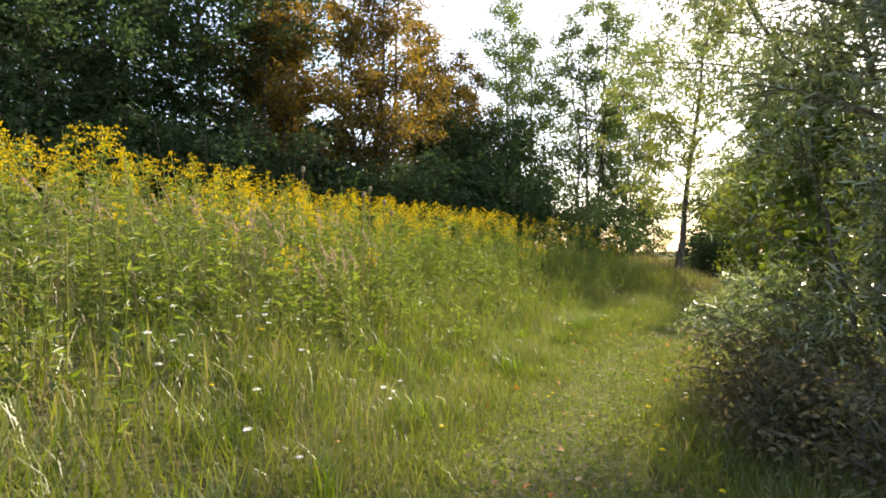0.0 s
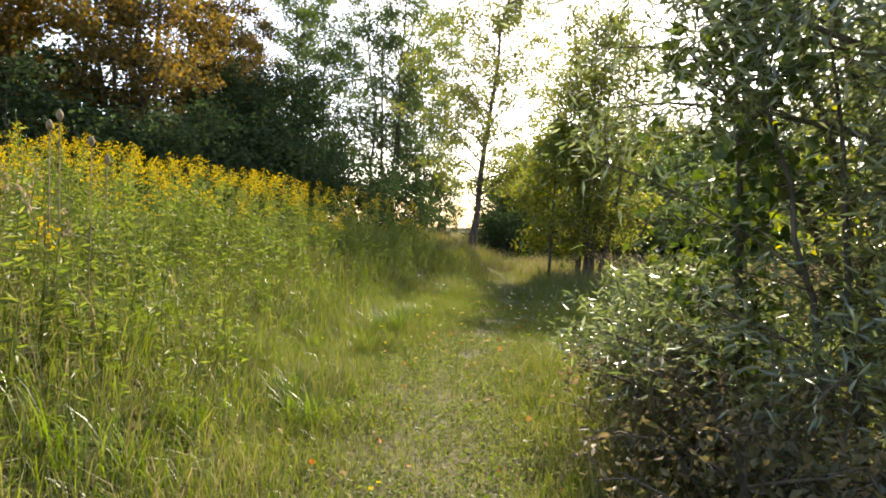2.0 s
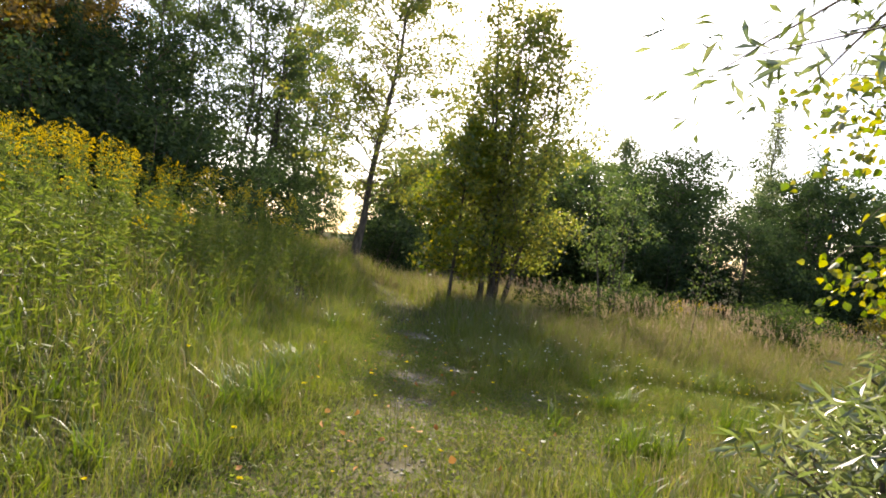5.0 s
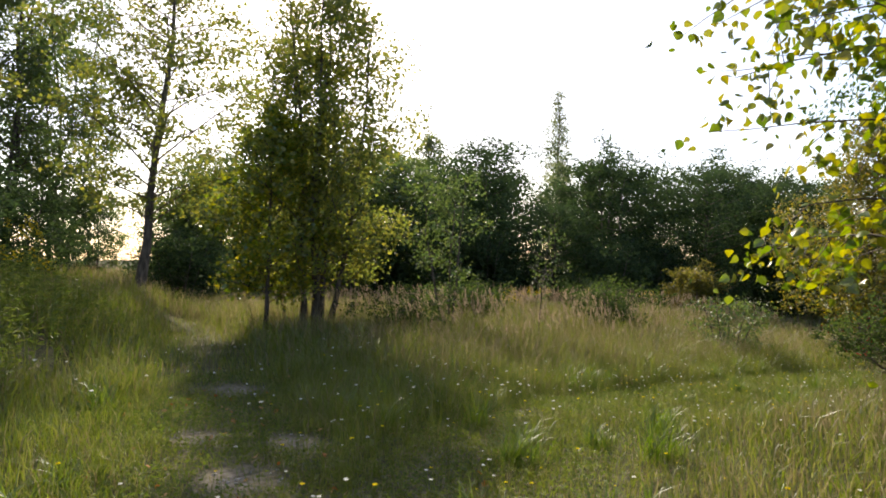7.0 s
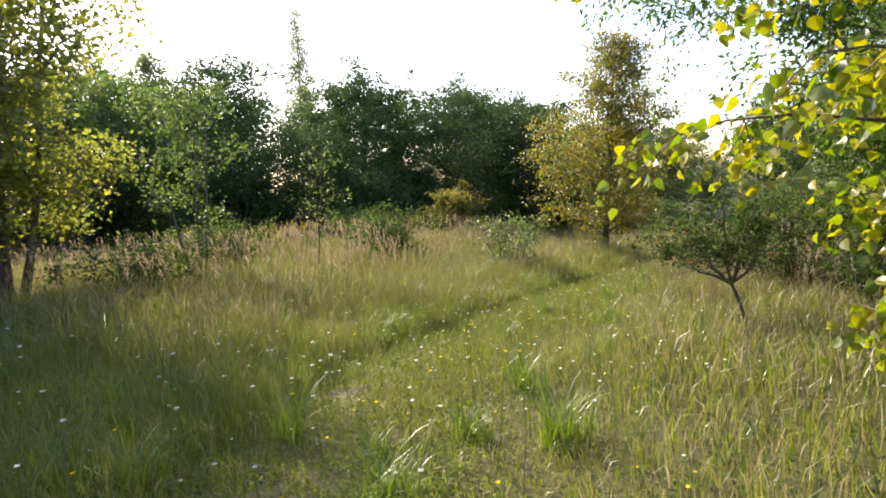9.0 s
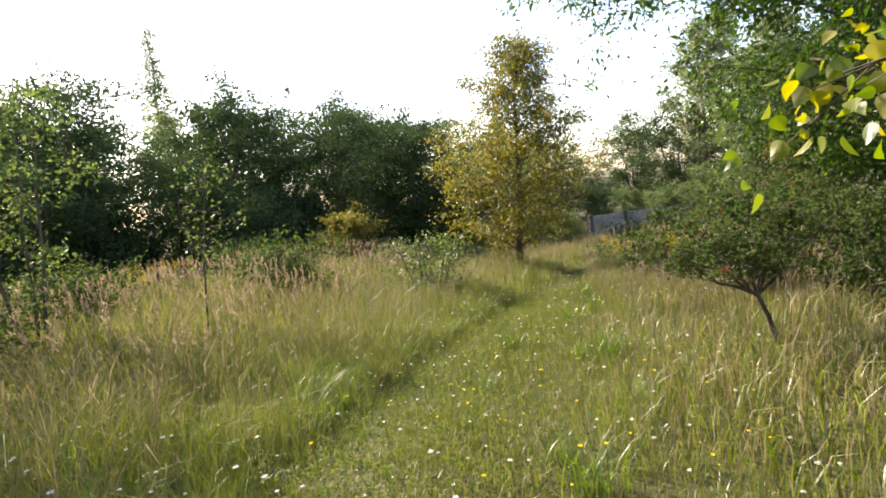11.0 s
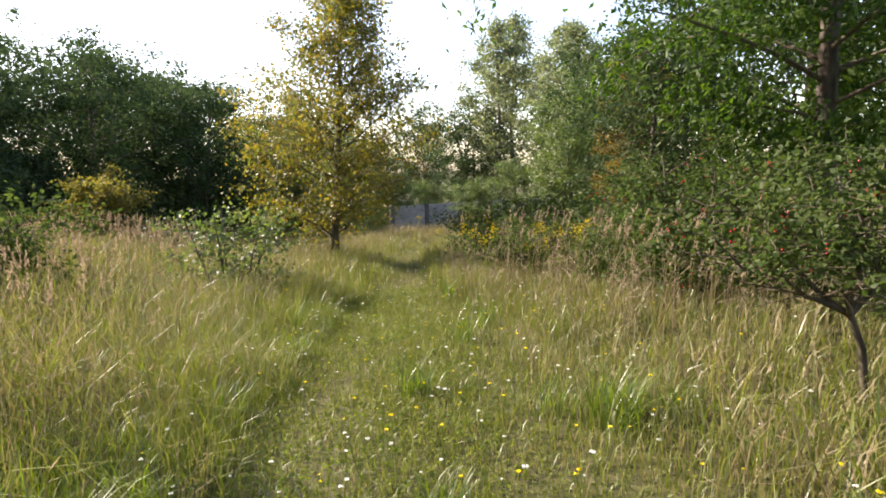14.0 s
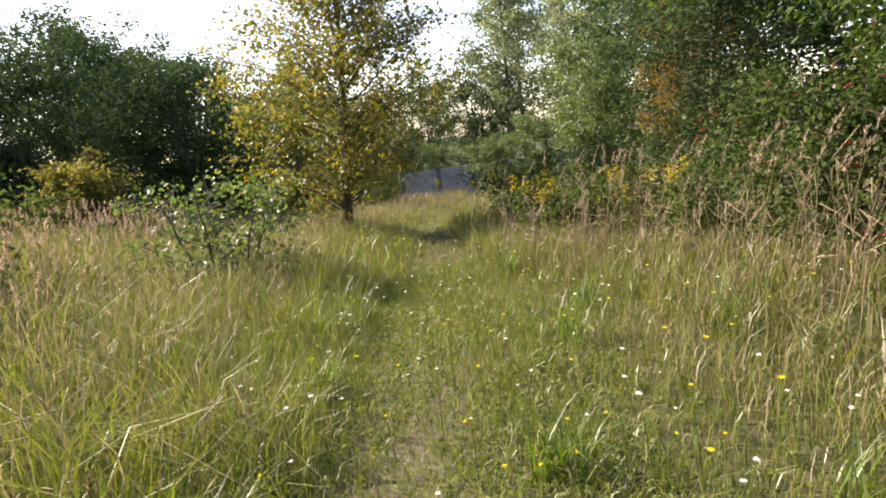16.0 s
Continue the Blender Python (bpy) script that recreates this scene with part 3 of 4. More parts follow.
def build_plumes():
    """Wood small-reed: tall straw stalks with feathery drooping plumes."""
    rng = np.random.RandomState(62)
    n = 1500
    x, y = rng.uniform(10, 31, n), rng.uniform(12.7, 21, n)
    x, y = np.concatenate([x, rng.uniform(12.4, 16.5, 70), rng.uniform(16, 24, 60), rng.uniform(-2.8, -0.6, 70)]), np.concatenate([y, rng.uniform(6.0, 8.1, 70), rng.uniform(5.2, 7.6, 60), rng.uniform(4.0, 9.5, 70)])
    n = len(x)
    z = ground_z(x, y)
    h, lb, lw, ls = Heap(), [], [], []
    for i in range(n):
        t = rng.uniform(0.75, 1.15) * (1.12 if y[i] < 8.2 and x[i] > 12 else 1)
        d = np.array([-0.75, -0.3, 0]) * rng.uniform(0.05, 0.35) + rng.normal(0, .06, 3) * np.array([1, 1, 0])
        p = np.array([x[i], y[i], z[i] - 0.02])
        q = np.linspace(0, 1, 4)[:, None]
        line = p + np.array([0, 0, t]) * q + d * q ** 2 * t
        v, f = tube(line, [0.003, 0.0025, 0.002, 0.0012], 3)
        h.add(v, np.concatenate([f[:, :3], f[:, [0, 2, 3]]]), 0)
        k = 34
        u = rng.uniform(0, 1, k)[:, None]
        way = unit(line[3] - line[2])
        ln = rng.uniform(0.13, 0.24)
        lb.append(line[3] - way * 0.04 + way * ln * u + d * ln * u ** 2 * 0.9 + rng.normal(0, 0.010, (k, 3)) * (1.1 - u))
        lw.append(np.repeat(way[None], k, 0) + rng.normal(0, 0.35, (k, 3)))
        ls.append(rng.uniform(0.018, 0.045, k))
    size = np.concatenate(ls)
    v, f = leaves(np.concatenate(lb), unit(np.concatenate(lw)), size, size * 0.3, rng)
    h.add(v, f, 1)
    tagged(put("reed_grass", h.mesh("reed_grass", [MAT_DRY, MAT_SEED])), "tall reed grass with feathery straw plumes", "grass", kind="stuff")


def build_weeds():
    """Leafy stems without bloom on the face of the bank, and dead brown stalks."""
    rng = np.random.RandomState(63)
    x, y = scatter(-5, 8, 1.5, 20, 24, rng)
    d, s = to_line(EDGE, x, y)
    b = d * s
    k = (rng.rand(len(x)) < smooth(0.0, 0.9, b - 0.8 * smooth(6.2, 3.4, y)) * smooth(4.0, 1.8, b) * (0.45 + 0.6 * waves(x, y, 1.9, 71)))
    x, y = x[k], y[k]
    goldenrod("leafy_weeds", x, y, rng.uniform(0.4, 0.75, len(x)) + 0.35 * smooth(0.2, 1.4, b[k]), rng, "leafy green weed stems on the face of the bank", 0.0)
    h = Heap()
    n = 150
    xs = np.concatenate([rng.uniform(-3.2, -1.0, 50), rng.uniform(12.6, 19, n - 50)])
    ys = np.concatenate([rng.uniform(3.0, 9, 50), rng.uniform(5.5, 8.4, n - 50)])
    for px, py in zip(xs, ys):
        t = rng.uniform(0.6, 1.15)
        p = np.array([px, py, gz(px, py) - 0.02])
        top = p + np.array([rng.normal(0, .1), rng.normal(0, .1), t])
        mid = (p + top) / 2 + rng.normal(0, .02, 3)
        v, f = tube([p, mid, top], [0.005, 0.004, 0.002], 4)
        h.add(v, f)
        for _ in range(rng.randint(4, 9)):
            u = rng.uniform(0.45, 1)
            st = p + (top - p) * u
            v, f = tube([st, st + rng.normal(0, .05, 3) + np.array([0, 0, .05]), st + rng.normal(0, .07, 3) + np.array([0, 0, .12])], [0.0025, 0.002, 0.0045], 3)
            h.add(v, f)
    tagged(put("dead_stalks", h.mesh("dead_stalks", [MAT_STALK])), "dead brown branching weed stalks", "plants", kind="stuff")


build_tufts()
build_plumes()
build_weeds()

# ---- hawthorn ----
def hawthorn(x, y):
    """A small crooked trunk that forks knee-high, crooked limbs, and small leaves in flat ragged sprays."""
    rng = np.random.RandomState(104)
    root = tagged(new("hawthorn"), "small hawthorn with a crooked forked trunk and red berries", "tree")
    root.location = (x, y, gz(x, y) - 0.04)
    fork = np.array([0.02, 0.18, 0.68])
    v, f = tube([(0, 0, 0), (0.02, 0.03, 0.22), (-0.01, 0.10, 0.46), fork], [0.036, 0.026, 0.023, 0.022], 8)
    put("trunk", mesh_from("trunk", v, f, [MAT_BARK], soft=True), root)
    wood, seg = Heap(), []
    ends = [(-0.40, 0.55, 1.12), (0.05, -0.10, 1.50), (0.45, 0.80, 1.45), (0.10, -0.65, 1.40), (-0.25, 0.30, 1.70), (0.50, -0.20, 1.65), (0.15, 1.10, 1.20)]
    for k, e in enumerate(ends):
        e = np.array(e)
        q = np.linspace(0, 1, 6)[:, None]
        line = fork + (e - fork) * q + rng.normal(0, 0.045, (6, 3)) * np.sin(math.pi * q)
        v, f = tube(line, np.linspace(0.019, 0.006, 6), 6)
        put("limb", mesh_from("limb", v, f, [MAT_BARK], soft=True), root)
        for _ in range(17):
            c = rng.uniform(0.25, 1.0)
            p = np.array([np.interp(c, q[:, 0], line[:, j]) for j in range(3)])
            a = rng.uniform(0, 6.283)
            out = np.array([math.cos(a), math.sin(a), rng.normal(0.22, 0.25)]) * rng.uniform(0.25, 0.62)
            mid = p + out * 0.5 + rng.normal(0, 0.03, 3)
            v, f = tube([p, mid, p + out], [0.006, 0.004, 0.002], 4)
            wood.add(v, f)
            seg += [np.concatenate([p, mid]), np.concatenate([mid, p + out])]
            for _ in range(3):
                st = mid + (p + out - mid) * rng.rand()
                tip = st + rng.normal(0, 0.10, 3)
                v, f = tube([st, (st + tip) / 2, tip], [0.003, 0.0025, 0.0015], 3)
                wood.add(v, f)
                seg.append(np.concatenate([st, tip]))
    seg = np.array(seg)
    n = 8000
    pick = rng.randint(0, len(seg), n)
    t = rng.rand(n)[:, None]
    base = seg[pick, :3] * (1 - t) + seg[pick, 3:] * t + rng.normal(0, 0.03, (n, 3))
    base = base[base[:, 2] > 0.85 + 0.35 * rng.rand(n)]
    size = rng.uniform(0.028, 0.06, len(base))
    v, f = leaves(base, unit(rng.normal(0, 1, (len(base), 3)) * np.array([1, 1, 0.6])), size, size * 0.7, rng)
    tagged(put("branchwork", wood.mesh("branchwork", [MAT_TWIG], True), root), kind="stuff")
    put("crown", mesh_from("crown", v, f, [MAT_HAW]), root)
    bm = bmesh.new()
    bmesh.ops.create_icosphere(bm, subdivisions=1, radius=0.008)
    pv = np.array([q.co[:] for q in bm.verts])
    pf = np.array([[q.index for q in ff.verts] for ff in bm.faces])
    bm.free()
    red = Heap()
    for p in base[rng.randint(0, len(base), 55)]:
        for _ in range(4):
            red.add(pv + p + rng.normal(0, 0.02, 3), pf)
    tagged(put("berries", red.mesh("berries", [MAT_RED], True), root, "clusters of small red berries"), kind="stuff")


# ---- trees beside the path ----
WILLOW = "silvery narrow-leaved willow overhanging the footpath"
tree("willow", WILLOW, 4.0, 3.95, 7.2, 101, MAT_SILVER, 3.3, 0.16, "round", 84, 50000, 0.085, 0.22, 0.10, stems=6, spread=0.8, twigs=14, fuzz=0.15, droop=0.2)
tree("willow", "tall willow with airy twigs hanging over the footpath", 4.75, 5.1, 6.2, 123, MAT_SILVER, 2.6, 0.40, "round", 48, 13000, 0.085, 0.22, 0.06, lean=(-1.3, 1.3), stems=3, spread=0.4, rise=0.45, twigs=13, fuzz=0.15, droop=0.55)
tree("willow_shrub", "low silvery willow shrub beside the footpath", 3.4, 6.1, 1.3, 102, MAT_SILVER, 0.85, 0.02, "bush", 40, 8000, 0.075, 0.22, 0.018, stems=6, spread=0.35, fuzz=0.08, droop=0.1, category="shrub")
tree("willow", "low leafy willow reaching down to the path", 3.65, 4.6, 2.9, 122, MAT_SILVER, 1.65, 0.0, "bush", 80, 17000, 0.085, 0.2, 0.03, stems=9, spread=0.7, twigs=12, fuzz=0.15, droop=0.25)
for k, (sx, sy) in enumerate(((2.65, 4.35), (2.75, 3.35), (3.0, 5.3))):
    tree("scrub", "low tangled brownish scrub under the willow", sx, sy, 0.85, 130 + k, MAT_SCRUB, 0.85, 0.0, "bush", 40, 3600, 0.05, 0.5, 0.012, stems=8, spread=0.6, rise=0.5, fuzz=0.10, category="shrub")
tree("cottonwood_sapling", "small cottonwood sapling with broad dark green leaves", 3.45, 5.55, 3.3, 121, MAT_BROAD, 0.65, 0.15, "round", 22, 900, 0.085, 0.9, 0.03, rise=0.4, fuzz=0.10, broad=True, droop=0.7)
tree("cottonwood", "young cottonwood with yellowing heart-shaped leaves", 7.65, 6.85, 6.2, 103, MAT_COTTON, 1.8, 0.05, "round", 44, 6500, 0.085, 0.9, 0.08, rise=0.35, twigs=10, fuzz=0.12, broad=True, droop=0.8)
hawthorn(11.6, 7.4)
tree("rose_bush", "dense hawthorn thicket with clusters of red berries", 15.6, 5.6, 2.1, 105, MAT_HAW, 1.7, 0.06, "bush", 40, 12000, 0.06, 0.65, 0.035, stems=5, spread=0.6, fuzz=0.13, category="shrub", berries=110)
tree("rose_bush", "tangled wild rose thicket with red hips", 14.1, 5.0, 1.8, 116, MAT_HAW, 1.4, 0.04, "bush", 36, 9000, 0.06, 0.6, 0.03, stems=5, spread=0.7, fuzz=0.13, category="shrub", berries=30)
tree("black_locust", "broad dark-trunked black locust with drooping green sprays", 15.2, 3.7, 9.4, 106, MAT_LOCUST, 4.3, 0.20, "round", 46, 46000, 0.12, 0.42, 0.17, rise=0.5, twigs=12, fuzz=0.22, droop=0.6)
TREE2 = "cluster of young poplars, several stems, yellowing lower leaves"
tree("poplar_cluster", TREE2, 11.0, 18.9, 9.4, 107, MAT_POPLAR, 3.5, 0.10, "cone", 96, 27000, 0.10, 0.75, 0.10, stems=6, spread=1.1, rise=0.9, twigs=9, fuzz=0.22, droop=0.2)
tree("yellowing_poplar", "young poplar with bright yellow-green leaves", 9.7, 18.8, 5.4, 108, MAT_COTTON, 1.8, 0.15, "cone", 30, 6500, 0.10, 0.8, 0.05, rise=0.8, fuzz=0.14, droop=0.3)
tree("leaning_aspen", "slender leaning aspen with a dark trunk and sparse crown", 10.7, 27.5, 14.0, 109, MAT_POPLAR, 3.8, 0.16, "column", 54, 18000, 0.13, 0.75, 0.15, lean=(2.2, -0.2), rise=0.7, fuzz=0.22)
tree("sapling_tree", "small sapling with several thin stems in the meadow", 13.86, 17.1, 4.5, 110, MAT_GREEN, 1.25, 0.28, "round", 26, 2500, 0.085, 0.65, 0.045, stems=3, spread=0.4, rise=0.9, fuzz=0.12)
tree("thin_sapling", "thin sapling with few yellowing leaves", 13.9, 14.4, 3.0, 111, MAT_GREEN, 0.42, 0.38, "round", 16, 300, 0.06, 0.75, 0.012, lean=(0, -0.35), rise=0.8, fuzz=0.10)
YELLOW_TREE = "conical young poplar turning yellow beside the path"
tree("golden_poplar", YELLOW_TREE, 25.0, 9.4, 7.7, 112, MAT_YELLOW, 3.5, 0.10, "egg", 96, 30000, 0.085, 0.75, 0.11, lean=(0, -0.35), rise=0.7, twigs=9, fuzz=0.17, droop=0.3)
SHRUB = "low spreading green shrub in the tall meadow grass"
shrub = tree("meadow_shrub", SHRUB, 18.7, 14.9, 1.5, 113, MAT_HAW, 1.4, 0.18, "umbrella", 26, 2700, 0.105, 0.45, 0.035, stems=4, spread=0.5, rise=0.35, fuzz=0.13, category="shrub")
tree("meadow_shrub", "upright green shrub beside the path", 18.8, 11.7, 1.75, 114, MAT_GREEN, 1.0, 0.08, "bush", 34, 2300, 0.075, 0.6, 0.025, stems=5, spread=0.5, rise=0.8, fuzz=0.12, category="shrub")
tree("yellow_bush", "rounded yellowing bush at the meadow's edge", 30.3, 16, 2.7, 115, MAT_YBUSH, 1.6, 0.1, "bush", 30, 7500, 0.10, 0.7, 0.04, stems=5, spread=0.5, fuzz=0.13, category="shrub")
again(shrub, 24.5, 17.5, 70, 0.9)
again(shrub, 11.9, 16.6, 200, 0.85)
again(shrub, 19.2, 6.6, 120, 0.8)
again(shrub, 23.5, 5.6, 20, 1.0)
again(shrub, 19.0, 5.0, 40, 0.95)
again(shrub, 17.3, 5.8, 250, 0.7)
again(shrub, 21.3, 4.6, 310, 1.1)
again(shrub, 17.0, 18.6, 160, 1.0)
again(shrub, 27.5, 19.5, 95, 1.1)

# ---- woods round the meadow ----
WOOD = "dark broad-crowned tree in the wood round the meadow"
wood_a = tree("wood_tree", WOOD, 38, 24, 11.5, 201, MAT_DARK, 4.4, 0.06, "round", 54, 17000, 0.21, 0.5, 0.20, stems=3, spread=1.2, rise=0.6, fuzz=0.30, group="trees of the wood")
wood_b = tree("wood_tree", WOOD, 34, 30, 10.5, 202, MAT_DARK, 4.6, 0.05, "round", 54, 17000, 0.21, 0.5, 0.22, rise=0.5, fuzz=0.32, group="trees of the wood")
wood_c = tree("wood_tree", "green tree in the wood round the meadow", 27, 31, 9.0, 203, MAT_GREEN, 3.8, 0.05, "round", 46, 15000, 0.18, 0.6, 0.16, stems=2, spread=0.8, rise=0.7, fuzz=0.28, group="trees of the wood")
spire = tree("lombardy_poplar", "tall narrow poplar rising above the wood", 64.5, 41.5, 25.0, 204, MAT_GREY, 2.0, 0.1, "column", 100, 8500, 0.22, 0.6, 0.2, rise=1.8, fuzz=0.34)
grey = tree("aspen", "tall grey-green aspen with an airy crown", 51, -5.5, 15.0, 205, MAT_GREY, 2.8, 0.15, "column", 44, 10000, 0.2, 0.7, 0.2, rise=0.8, fuzz=0.28)
amber = tree("amber_tree", "tall tree with orange-brown autumn leaves", -3, 28, 15.5, 206, MAT_ORANGE, 5.4, 0.04, "cone", 96, 29000, 0.16, 0.7, 0.17, stems=5, spread=1.6, rise=0.8, fuzz=0.28, group="trees on the bank")
tall_dark = tree("bank_tree", "tall dark tree on top of the bank", -14, 25, 18.0, 207, MAT_DARK, 4.6, 0.04, "column", 66, 18000, 0.23, 0.6, 0.22, rise=0.5, fuzz=0.3, group="trees on the bank")
BRUSH = "dense dark undergrowth at the foot of the wood"
brush = tree("undergrowth", BRUSH, 33, 21.5, 4.2, 209, MAT_DARK, 2.6, 0.02, "bush", 40, 6500, 0.17, 0.55, 0.06, stems=6, spread=1.2, rise=0.6, fuzz=0.30, category="shrub", group="undergrowth of the wood")
for k in range(17):
    a = radians(17 + 4.3 * k)
    r = 31 + 4.5 * math.sin(k * 2.1) + (12 if k > 12 else 0)
    again(brush, 8 + r * math.sin(a), 10 + r * math.cos(a), 67 * k, 0.8 + 0.25 * math.sin(k * 1.7))
for k in range(9):
    a = radians(24 + 7.6 * k)
    again((wood_b, wood_a)[k % 2], 8 + 50 * math.sin(a), 10 + 50 * math.cos(a), 101 * k, 1.05 + 0.12 * math.sin(k * 2.3))
for k, (x, y, turn, size, src) in enumerate([
        (29, 36, 40, 1.0, wood_b), (22, 34, 100, 0.9, wood_c), (41, 19, 150, 0.95, wood_b), (45, 15, 20, 0.95, wood_a), (36, 34, 250, 1.05, wood_a),
        (44, 26, 310, 1.1, wood_b), (49, 20, 75, 1.1, wood_a), (24, 39, 15, 1.0, wood_a), (18, 36, 200, 0.9, wood_c), (33, 25, 130, 0.62, wood_b), (30, 28, 10, 0.6, wood_a),
        (39, 20.5, 80, 0.6, wood_c), (52, 13, 160, 0.9, wood_c), (50, 9, 210, 0.8, wood_c), (26, 28, 330, 0.55, wood_b), (56, 18, 280, 1.1, wood_b), (22, 30, 60, 0.5, wood_c),
        (36, -0.8, 10, 0.45, wood_c), (31, -0.6, 120, 0.55, wood_c), (33, -2.5, 240, 0.8, wood_c), (27, -1.2, 300, 0.62, wood_b), (24.5, 0.4, 45, 0.36, amber), (22.5, 1.4, 145, 0.5, wood_b), (28, -5, 190, 0.95, wood_b),
        (47, 6, 30, 0.8, wood_c), (46, 3, 30, 0.45, wood_c), (22, -3, 75, 0.95, wood_b), (17, -2, 220, 0.9, wood_a), (50, 0, 20, 0.4, wood_c), (53, -4, 90, 0.9, wood_a), (60, 1, 10, 0.5, wood_b), (66, 4, 40, 0.85, wood_b), (70, -5, 140, 1.0, wood_a), (64, 10, 80, 0.9, wood_b), (36.5, 6.6, 15, 0.26, wood_c), (37, 1.2, 200, 0.36, wood_c), (40.5, 5.6, 95, 0.2, wood_c)]):
    again(src, x, y, turn, size)
again(grey, 49, 49, 80, 1.3)
again(spire, 68, 40, 200, 0.75)
again(grey, 55, 36, 300, 1.05)
again(grey, 46, -8, 50, 1.0)
again(grey, 54, -8, 120, 1.2)
again(grey, 41, -7, 200, 0.9)
again(grey, 33, 43, 100, 0.9)
again(grey, 56, 9, 10, 0.75)
for x, y, turn, size, src in [(-7.5, 29, 100, 1.05, amber), (-1, 33, 220, 0.95, amber), (-18, 24, 40, 1.0, tall_dark), (-11, 27, 160, 1.0, tall_dark), (-16, 30, 250, 1.05, tall_dark), (-22, 27, 300, 1.1, tall_dark),
                              (-9, 33, 20, 1.1, tall_dark), (-21, 20, 130, 0.95, tall_dark), (-25, 22, 200, 1.0, tall_dark), (-14, 21, 60, 0.8, tall_dark)]:
    again(src, x, y, turn, size)
AIRY = "airy many-stemmed willow tree on top of the bank"
airy = tree("bank_willow", AIRY, 8.8, 36, 19.0, 208, MAT_GREEN, 4.0, 0.06, "column", 90, 23000, 0.19, 0.5, 0.13, stems=4, spread=1.3, rise=1.0, fuzz=0.26, group="trees on the bank")
again(airy, 5.0, 37.5, 140, 1.0)
again(airy, 12.0, 39, 250, 0.85)
again(wood_b, 3.2, 30, 20, 0.7, "dark bushy tree on top of the bank")
again(wood_a, 0.6, 31, 140, 0.72, "dark bushy tree on top of the bank")
for x, y, turn, size in ((3.2, 26.5, 10, 0.36), (5.6, 27, 100, 0.32), (-1.5, 24.5, 250, 0.36), (-11, 24, 10, 0.55), (8.2, 29.5, 200, 0.3), (2.0, 29.5, 80, 0.5), (-5, 30, 170, 0.6), (-20, 22, 20, 0.6), (13.5, 30.5, 20, 0.3), (-13, 20, 30, 0.5), (-9, 22, 120, 0.5), (-6, 24, 210, 0.45), (-17, 19, 300, 0.5), (-3, 25.5, 60, 0.4), (0.5, 26.5, 150, 0.42)):
    again(brush, x, y, turn, size * 2.6, "dark undergrowth on top of the bank")
again(amber, 1.5, 36, 40, 0.8)
again(wood_c, 15, 33, 140, 0.6)
again(wood_c, 12.5, 36, 10, 0.5)


# ---- concrete wall beyond the path ----
def box(sx, sy, sz, bevel=0.015):
    bm = bmesh.new()
    bmesh.ops.create_cube(bm, size=1)
    bmesh.ops.scale(bm, vec=(sx, sy, sz), verts=bm.verts)
    bmesh.ops.translate(bm, vec=(0, 0, sz / 2), verts=bm.verts)
    bmesh.ops.bevel(bm, geom=bm.edges[:], offset=bevel, segments=1, affect='EDGES')
    return bm


def part(name, bm, mat, parent, at=(0, 0, 0), label=""):
    me = bpy.data.meshes.new(name)
    bm.to_mesh(me)
    bm.free()
    me.materials.append(mat)
    ob = put(name, me, parent, label)
    ob.location = at
    return ob


def concrete_wall(x, y, turn, panels):
    root = tagged(new("concrete_wall"), "weathered grey concrete panel wall with dark posts", "wall")
    root.location, root.rotation_euler = (x, y, gz(x, y) - 0.5), (0, 0, radians(turn))
    for i in range(panels):
        for row in range(3):
            part("panel", box(1.94, 0.10, 0.735, 0.02), MAT_CONCRETE, root, (i * 2.2 + 1.1, 0, row * 0.75))
    for i in range(panels + 1):
        part("post", box(0.24, 0.2, 2.32, 0.02), MAT_POST, root, (i * 2.2, 0, 0))


concrete_wall(43.0, 4.2, -80, 6)


# ---- small things ----
def flowers(name, xs, ys, tall, size, petal, rng, label, category):
    h = Heap()
    zs = ground_z(xs, ys)
    for x, y, z, t, s in zip(xs, ys, zs, tall, size):
        p = np.array([x, y, z - 0.01])
        top = p + np.array([rng.normal(0, .05), rng.normal(0, .05), t])
        v, f = tube([p, (p + top) / 2, top], [0.003, 0.0025, 0.002], 3)
        h.add(v, np.concatenate([f[:, :3], f[:, [0, 2, 3]]]), 0)
        k = 9
        a = np.arange(k) * 6.283 / k + rng.rand()
        way = unit(np.stack([np.cos(a), np.sin(a), rng.uniform(-0.1, 0.4, k)], 1))
        v, f = leaves(np.repeat(top[None], k, 0), way, np.full(k, s), np.full(k, s * 0.75), rng)
        h.add(v, f, 1)
    tagged(put(name, h.mesh(name, [MAT_ROD, petal])), label, category, kind="stuff")


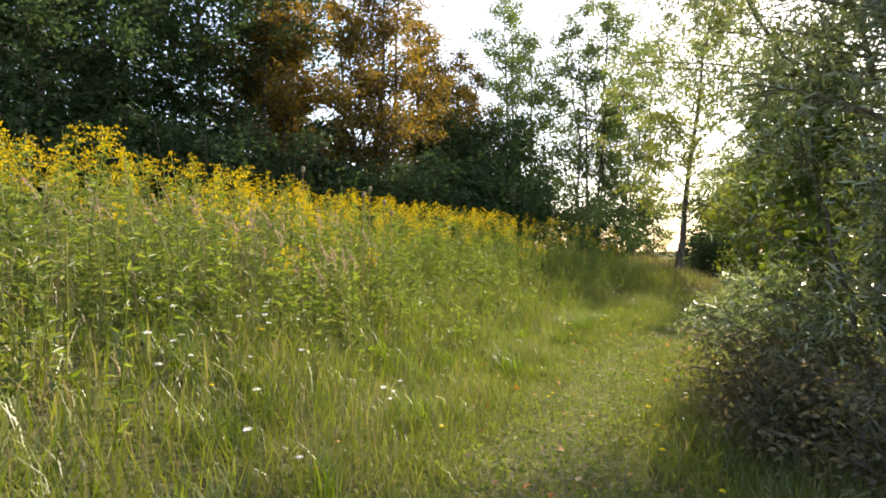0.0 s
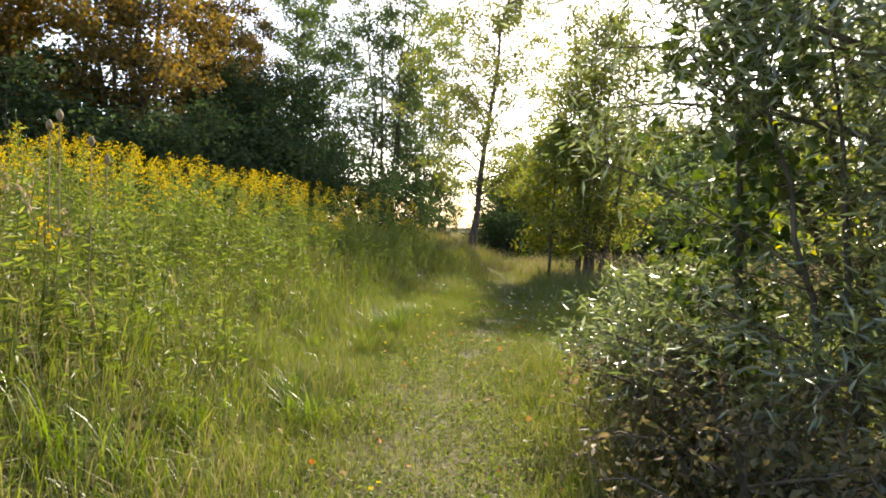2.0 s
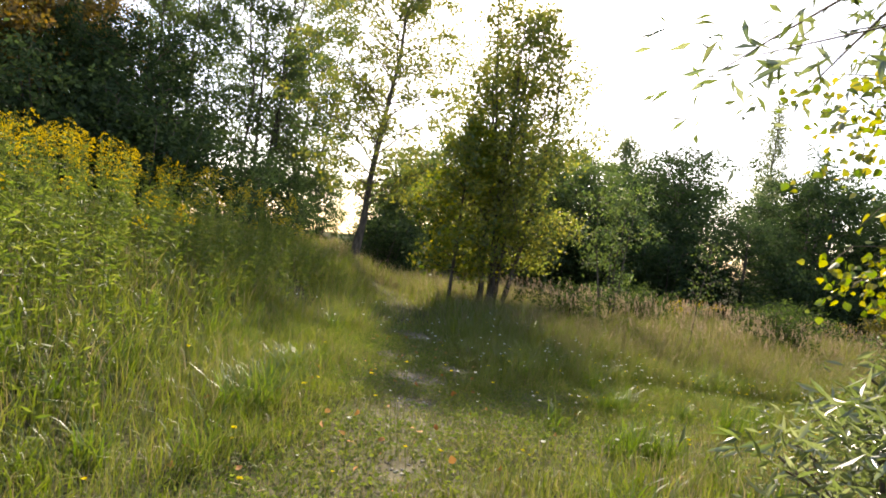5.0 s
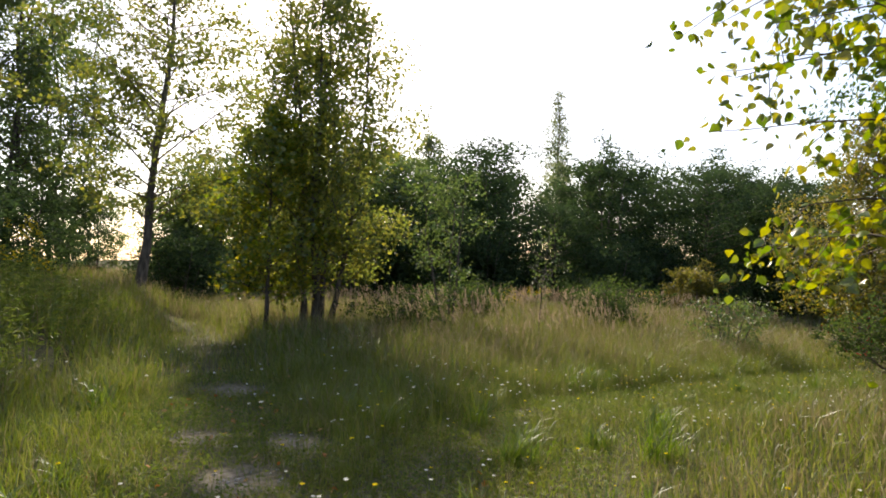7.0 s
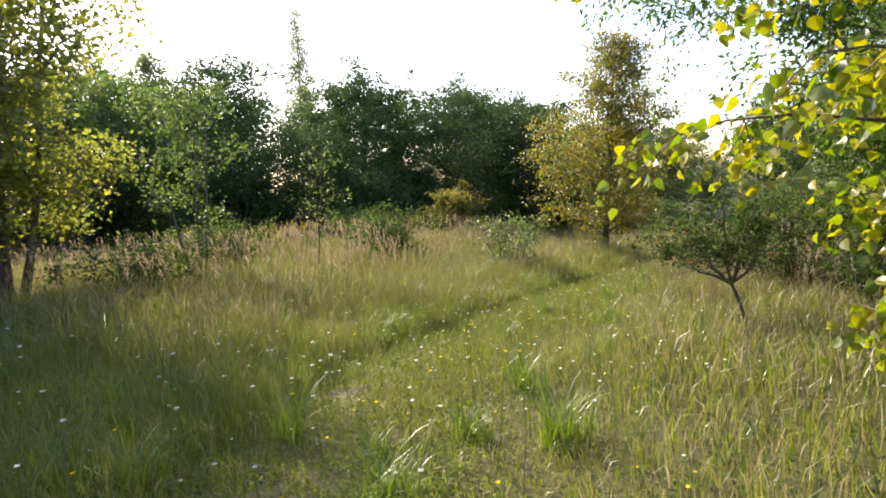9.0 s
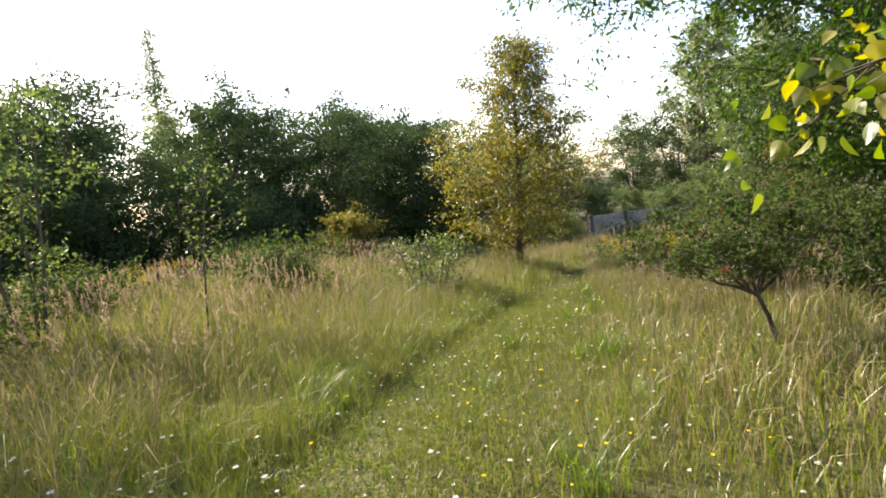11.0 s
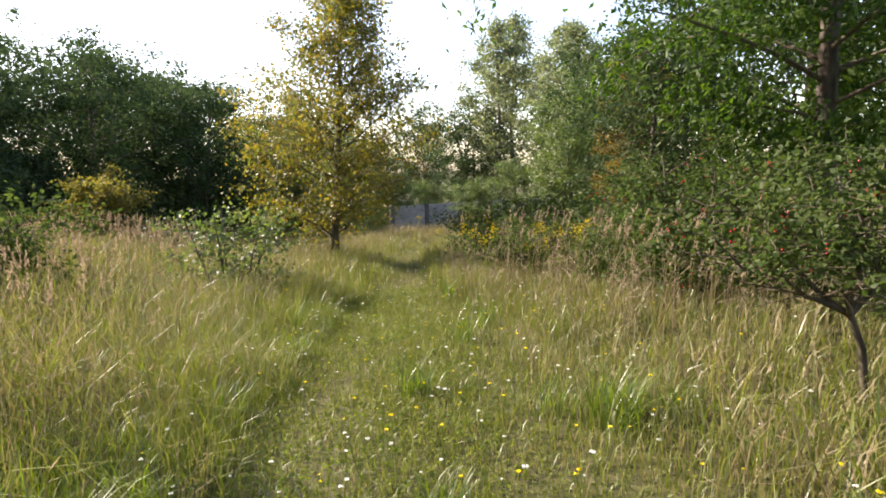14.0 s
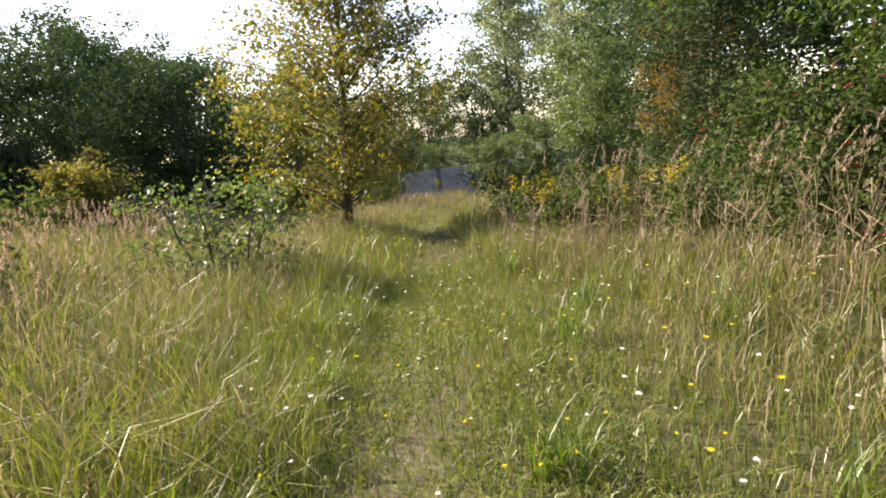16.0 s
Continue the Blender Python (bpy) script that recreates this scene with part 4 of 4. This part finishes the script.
def small_things():
    rng = np.random.RandomState(77)

    def around(line, n, spread, shift=0.0):
        i = rng.randint(0, len(line) - 1, n)
        u = rng.rand(n)[:, None]
        p = line[i] * (1 - u) + line[i + 1] * u
        return p[:, 0] + rng.normal(0, spread, n), p[:, 1] + shift + rng.normal(0, spread, n)

    x, y = around(PATH_B[:7], 420, 1.5, -0.8)
    flowers("white_flowers", x, y, rng.uniform(0.2, 0.5, len(x)), rng.uniform(0.007, 0.016, len(x)), MAT_WHITE, rng, "small flat white yarrow flowers in the grass", "flowers")
    x, y = rng.uniform(4, 10, 60), rng.uniform(10.5, 15.5, 60)
    flowers("yarrow", x, y, rng.uniform(0.3, 0.5, 60), rng.uniform(0.012, 0.022, 60), MAT_WHITE, rng, "white yarrow flowers in the shaded meadow", "flowers")
    x, y = rng.uniform(-2.5, -0.3, 26), rng.uniform(2.5, 5.5, 26)
    flowers("bank_daisies", x, y, rng.uniform(0.3, 0.55, 26), rng.uniform(0.012, 0.026, 26), MAT_WHITE, rng, "white daisies at the foot of the bank", "flowers")
    x, y = around(PATH_B[:7], 260, 1.3, -0.9)
    flowers("yellow_flowers", x, y, rng.uniform(0.12, 0.55, len(x)), rng.uniform(0.007, 0.016, len(x)), MAT_YPETAL, rng, "small yellow flowers scattered in the grass", "flowers")
    x, y = around(PATH_A[1:5], 40, 0.9)
    flowers("hawkbit", x, y, rng.uniform(0.15, 0.4, len(x)), rng.uniform(0.010, 0.022, len(x)), MAT_YPETAL, rng, "yellow hawkbit flowers beside the path", "flowers")
    xs, ys = around(PATH_A[1:6], 200, 0.85, 0.0)
    v, f = leaves(np.stack([xs, ys, ground_z(xs, ys) + rng.uniform(0.03, 0.10, 200)], 1), unit(rng.normal(0, 1, (200, 3)) * np.array([1, 1, 0.25])), rng.uniform(0.03, 0.075, 200), rng.uniform(0.02, 0.055, 200), rng, True)
    tagged(put("fallen_leaves", mesh_from("fallen_leaves", v, f, [MAT_FALLEN])), "fallen orange and brown leaves on the path", "leaves", kind="stuff")
    n = 15000
    xs, ys = around(np.concatenate([PATH_A[1:7], PATH_B[:7][::-1]]), n, 0.75)
    a = rng.uniform(0, 6.283, n)
    size = rng.uniform(0.03, 0.085, n)
    v, f = leaves(np.stack([xs, ys, ground_z(xs, ys) + rng.uniform(0.02, 0.09, n)], 1), unit(np.stack([np.cos(a), np.sin(a), rng.normal(0, 0.25, n)], 1)), size, 0.003 + 0 * size, rng)
    tagged(put("straw_litter", mesh_from("straw_litter", v, f, [MAT_DRY])), "broken straw and dead blades lying in the sward", "grass", kind="stuff")
    for tx, ty, t in ((-0.95, 7.6, 1.55), (-1.05, 7.75, 1.45), (-0.8, 7.9, 1.42), (-1.7, 7.2, 1.6), (-0.72, 8.1, 1.3)):
        root = tagged(new("teasel"), "dry teasel with a spiny brown head", "plant", "teasels on the bank")
        root.location = (tx, ty, gz(tx, ty) - 0.02)
        v, f = tube([(0, 0, 0), (0.02, 0.01, t * 0.5), (0.03, -0.02, t)], [0.007, 0.006, 0.004], 5)
        put("stem", mesh_from("stem", v, f, [MAT_STALK]), root)
        u = np.linspace(0, 1, 6)
        v, f = tube(np.stack([0.03 + 0 * u, -0.02 + 0 * u, t + 0.085 * u], 1), 0.024 * np.sin(math.pi * (0.12 + 0.82 * u)) + 0.002, 7)
        put("seed_head", mesh_from("seed_head", v, f, [MAT_STALK], soft=True), root, "spiny brown seed head")
    h = Heap()
    for bx, by, r in BARE:
        for _ in range(16):
            px, py = bx + rng.normal(0, r * .6), by + rng.normal(0, r * .6)
            bm = bmesh.new()
            bmesh.ops.create_icosphere(bm, subdivisions=1, radius=rng.uniform(0.006, 0.02))
            pv = np.array([q.co[:] for q in bm.verts]) * np.array([1, 0.8, 0.5]) + rng.normal(0, .002, (len(bm.verts), 3))
            pf = np.array([[q.index for q in ff.verts] for ff in bm.faces])
            bm.free()
            h.add(pv + np.array([px, py, gz(px, py) + 0.004]), pf)
    tagged(put("gravel", h.mesh("gravel", [MAT_STONE], True)), "pale stones on the bare patches of the path", "stones", kind="stuff")


small_things()
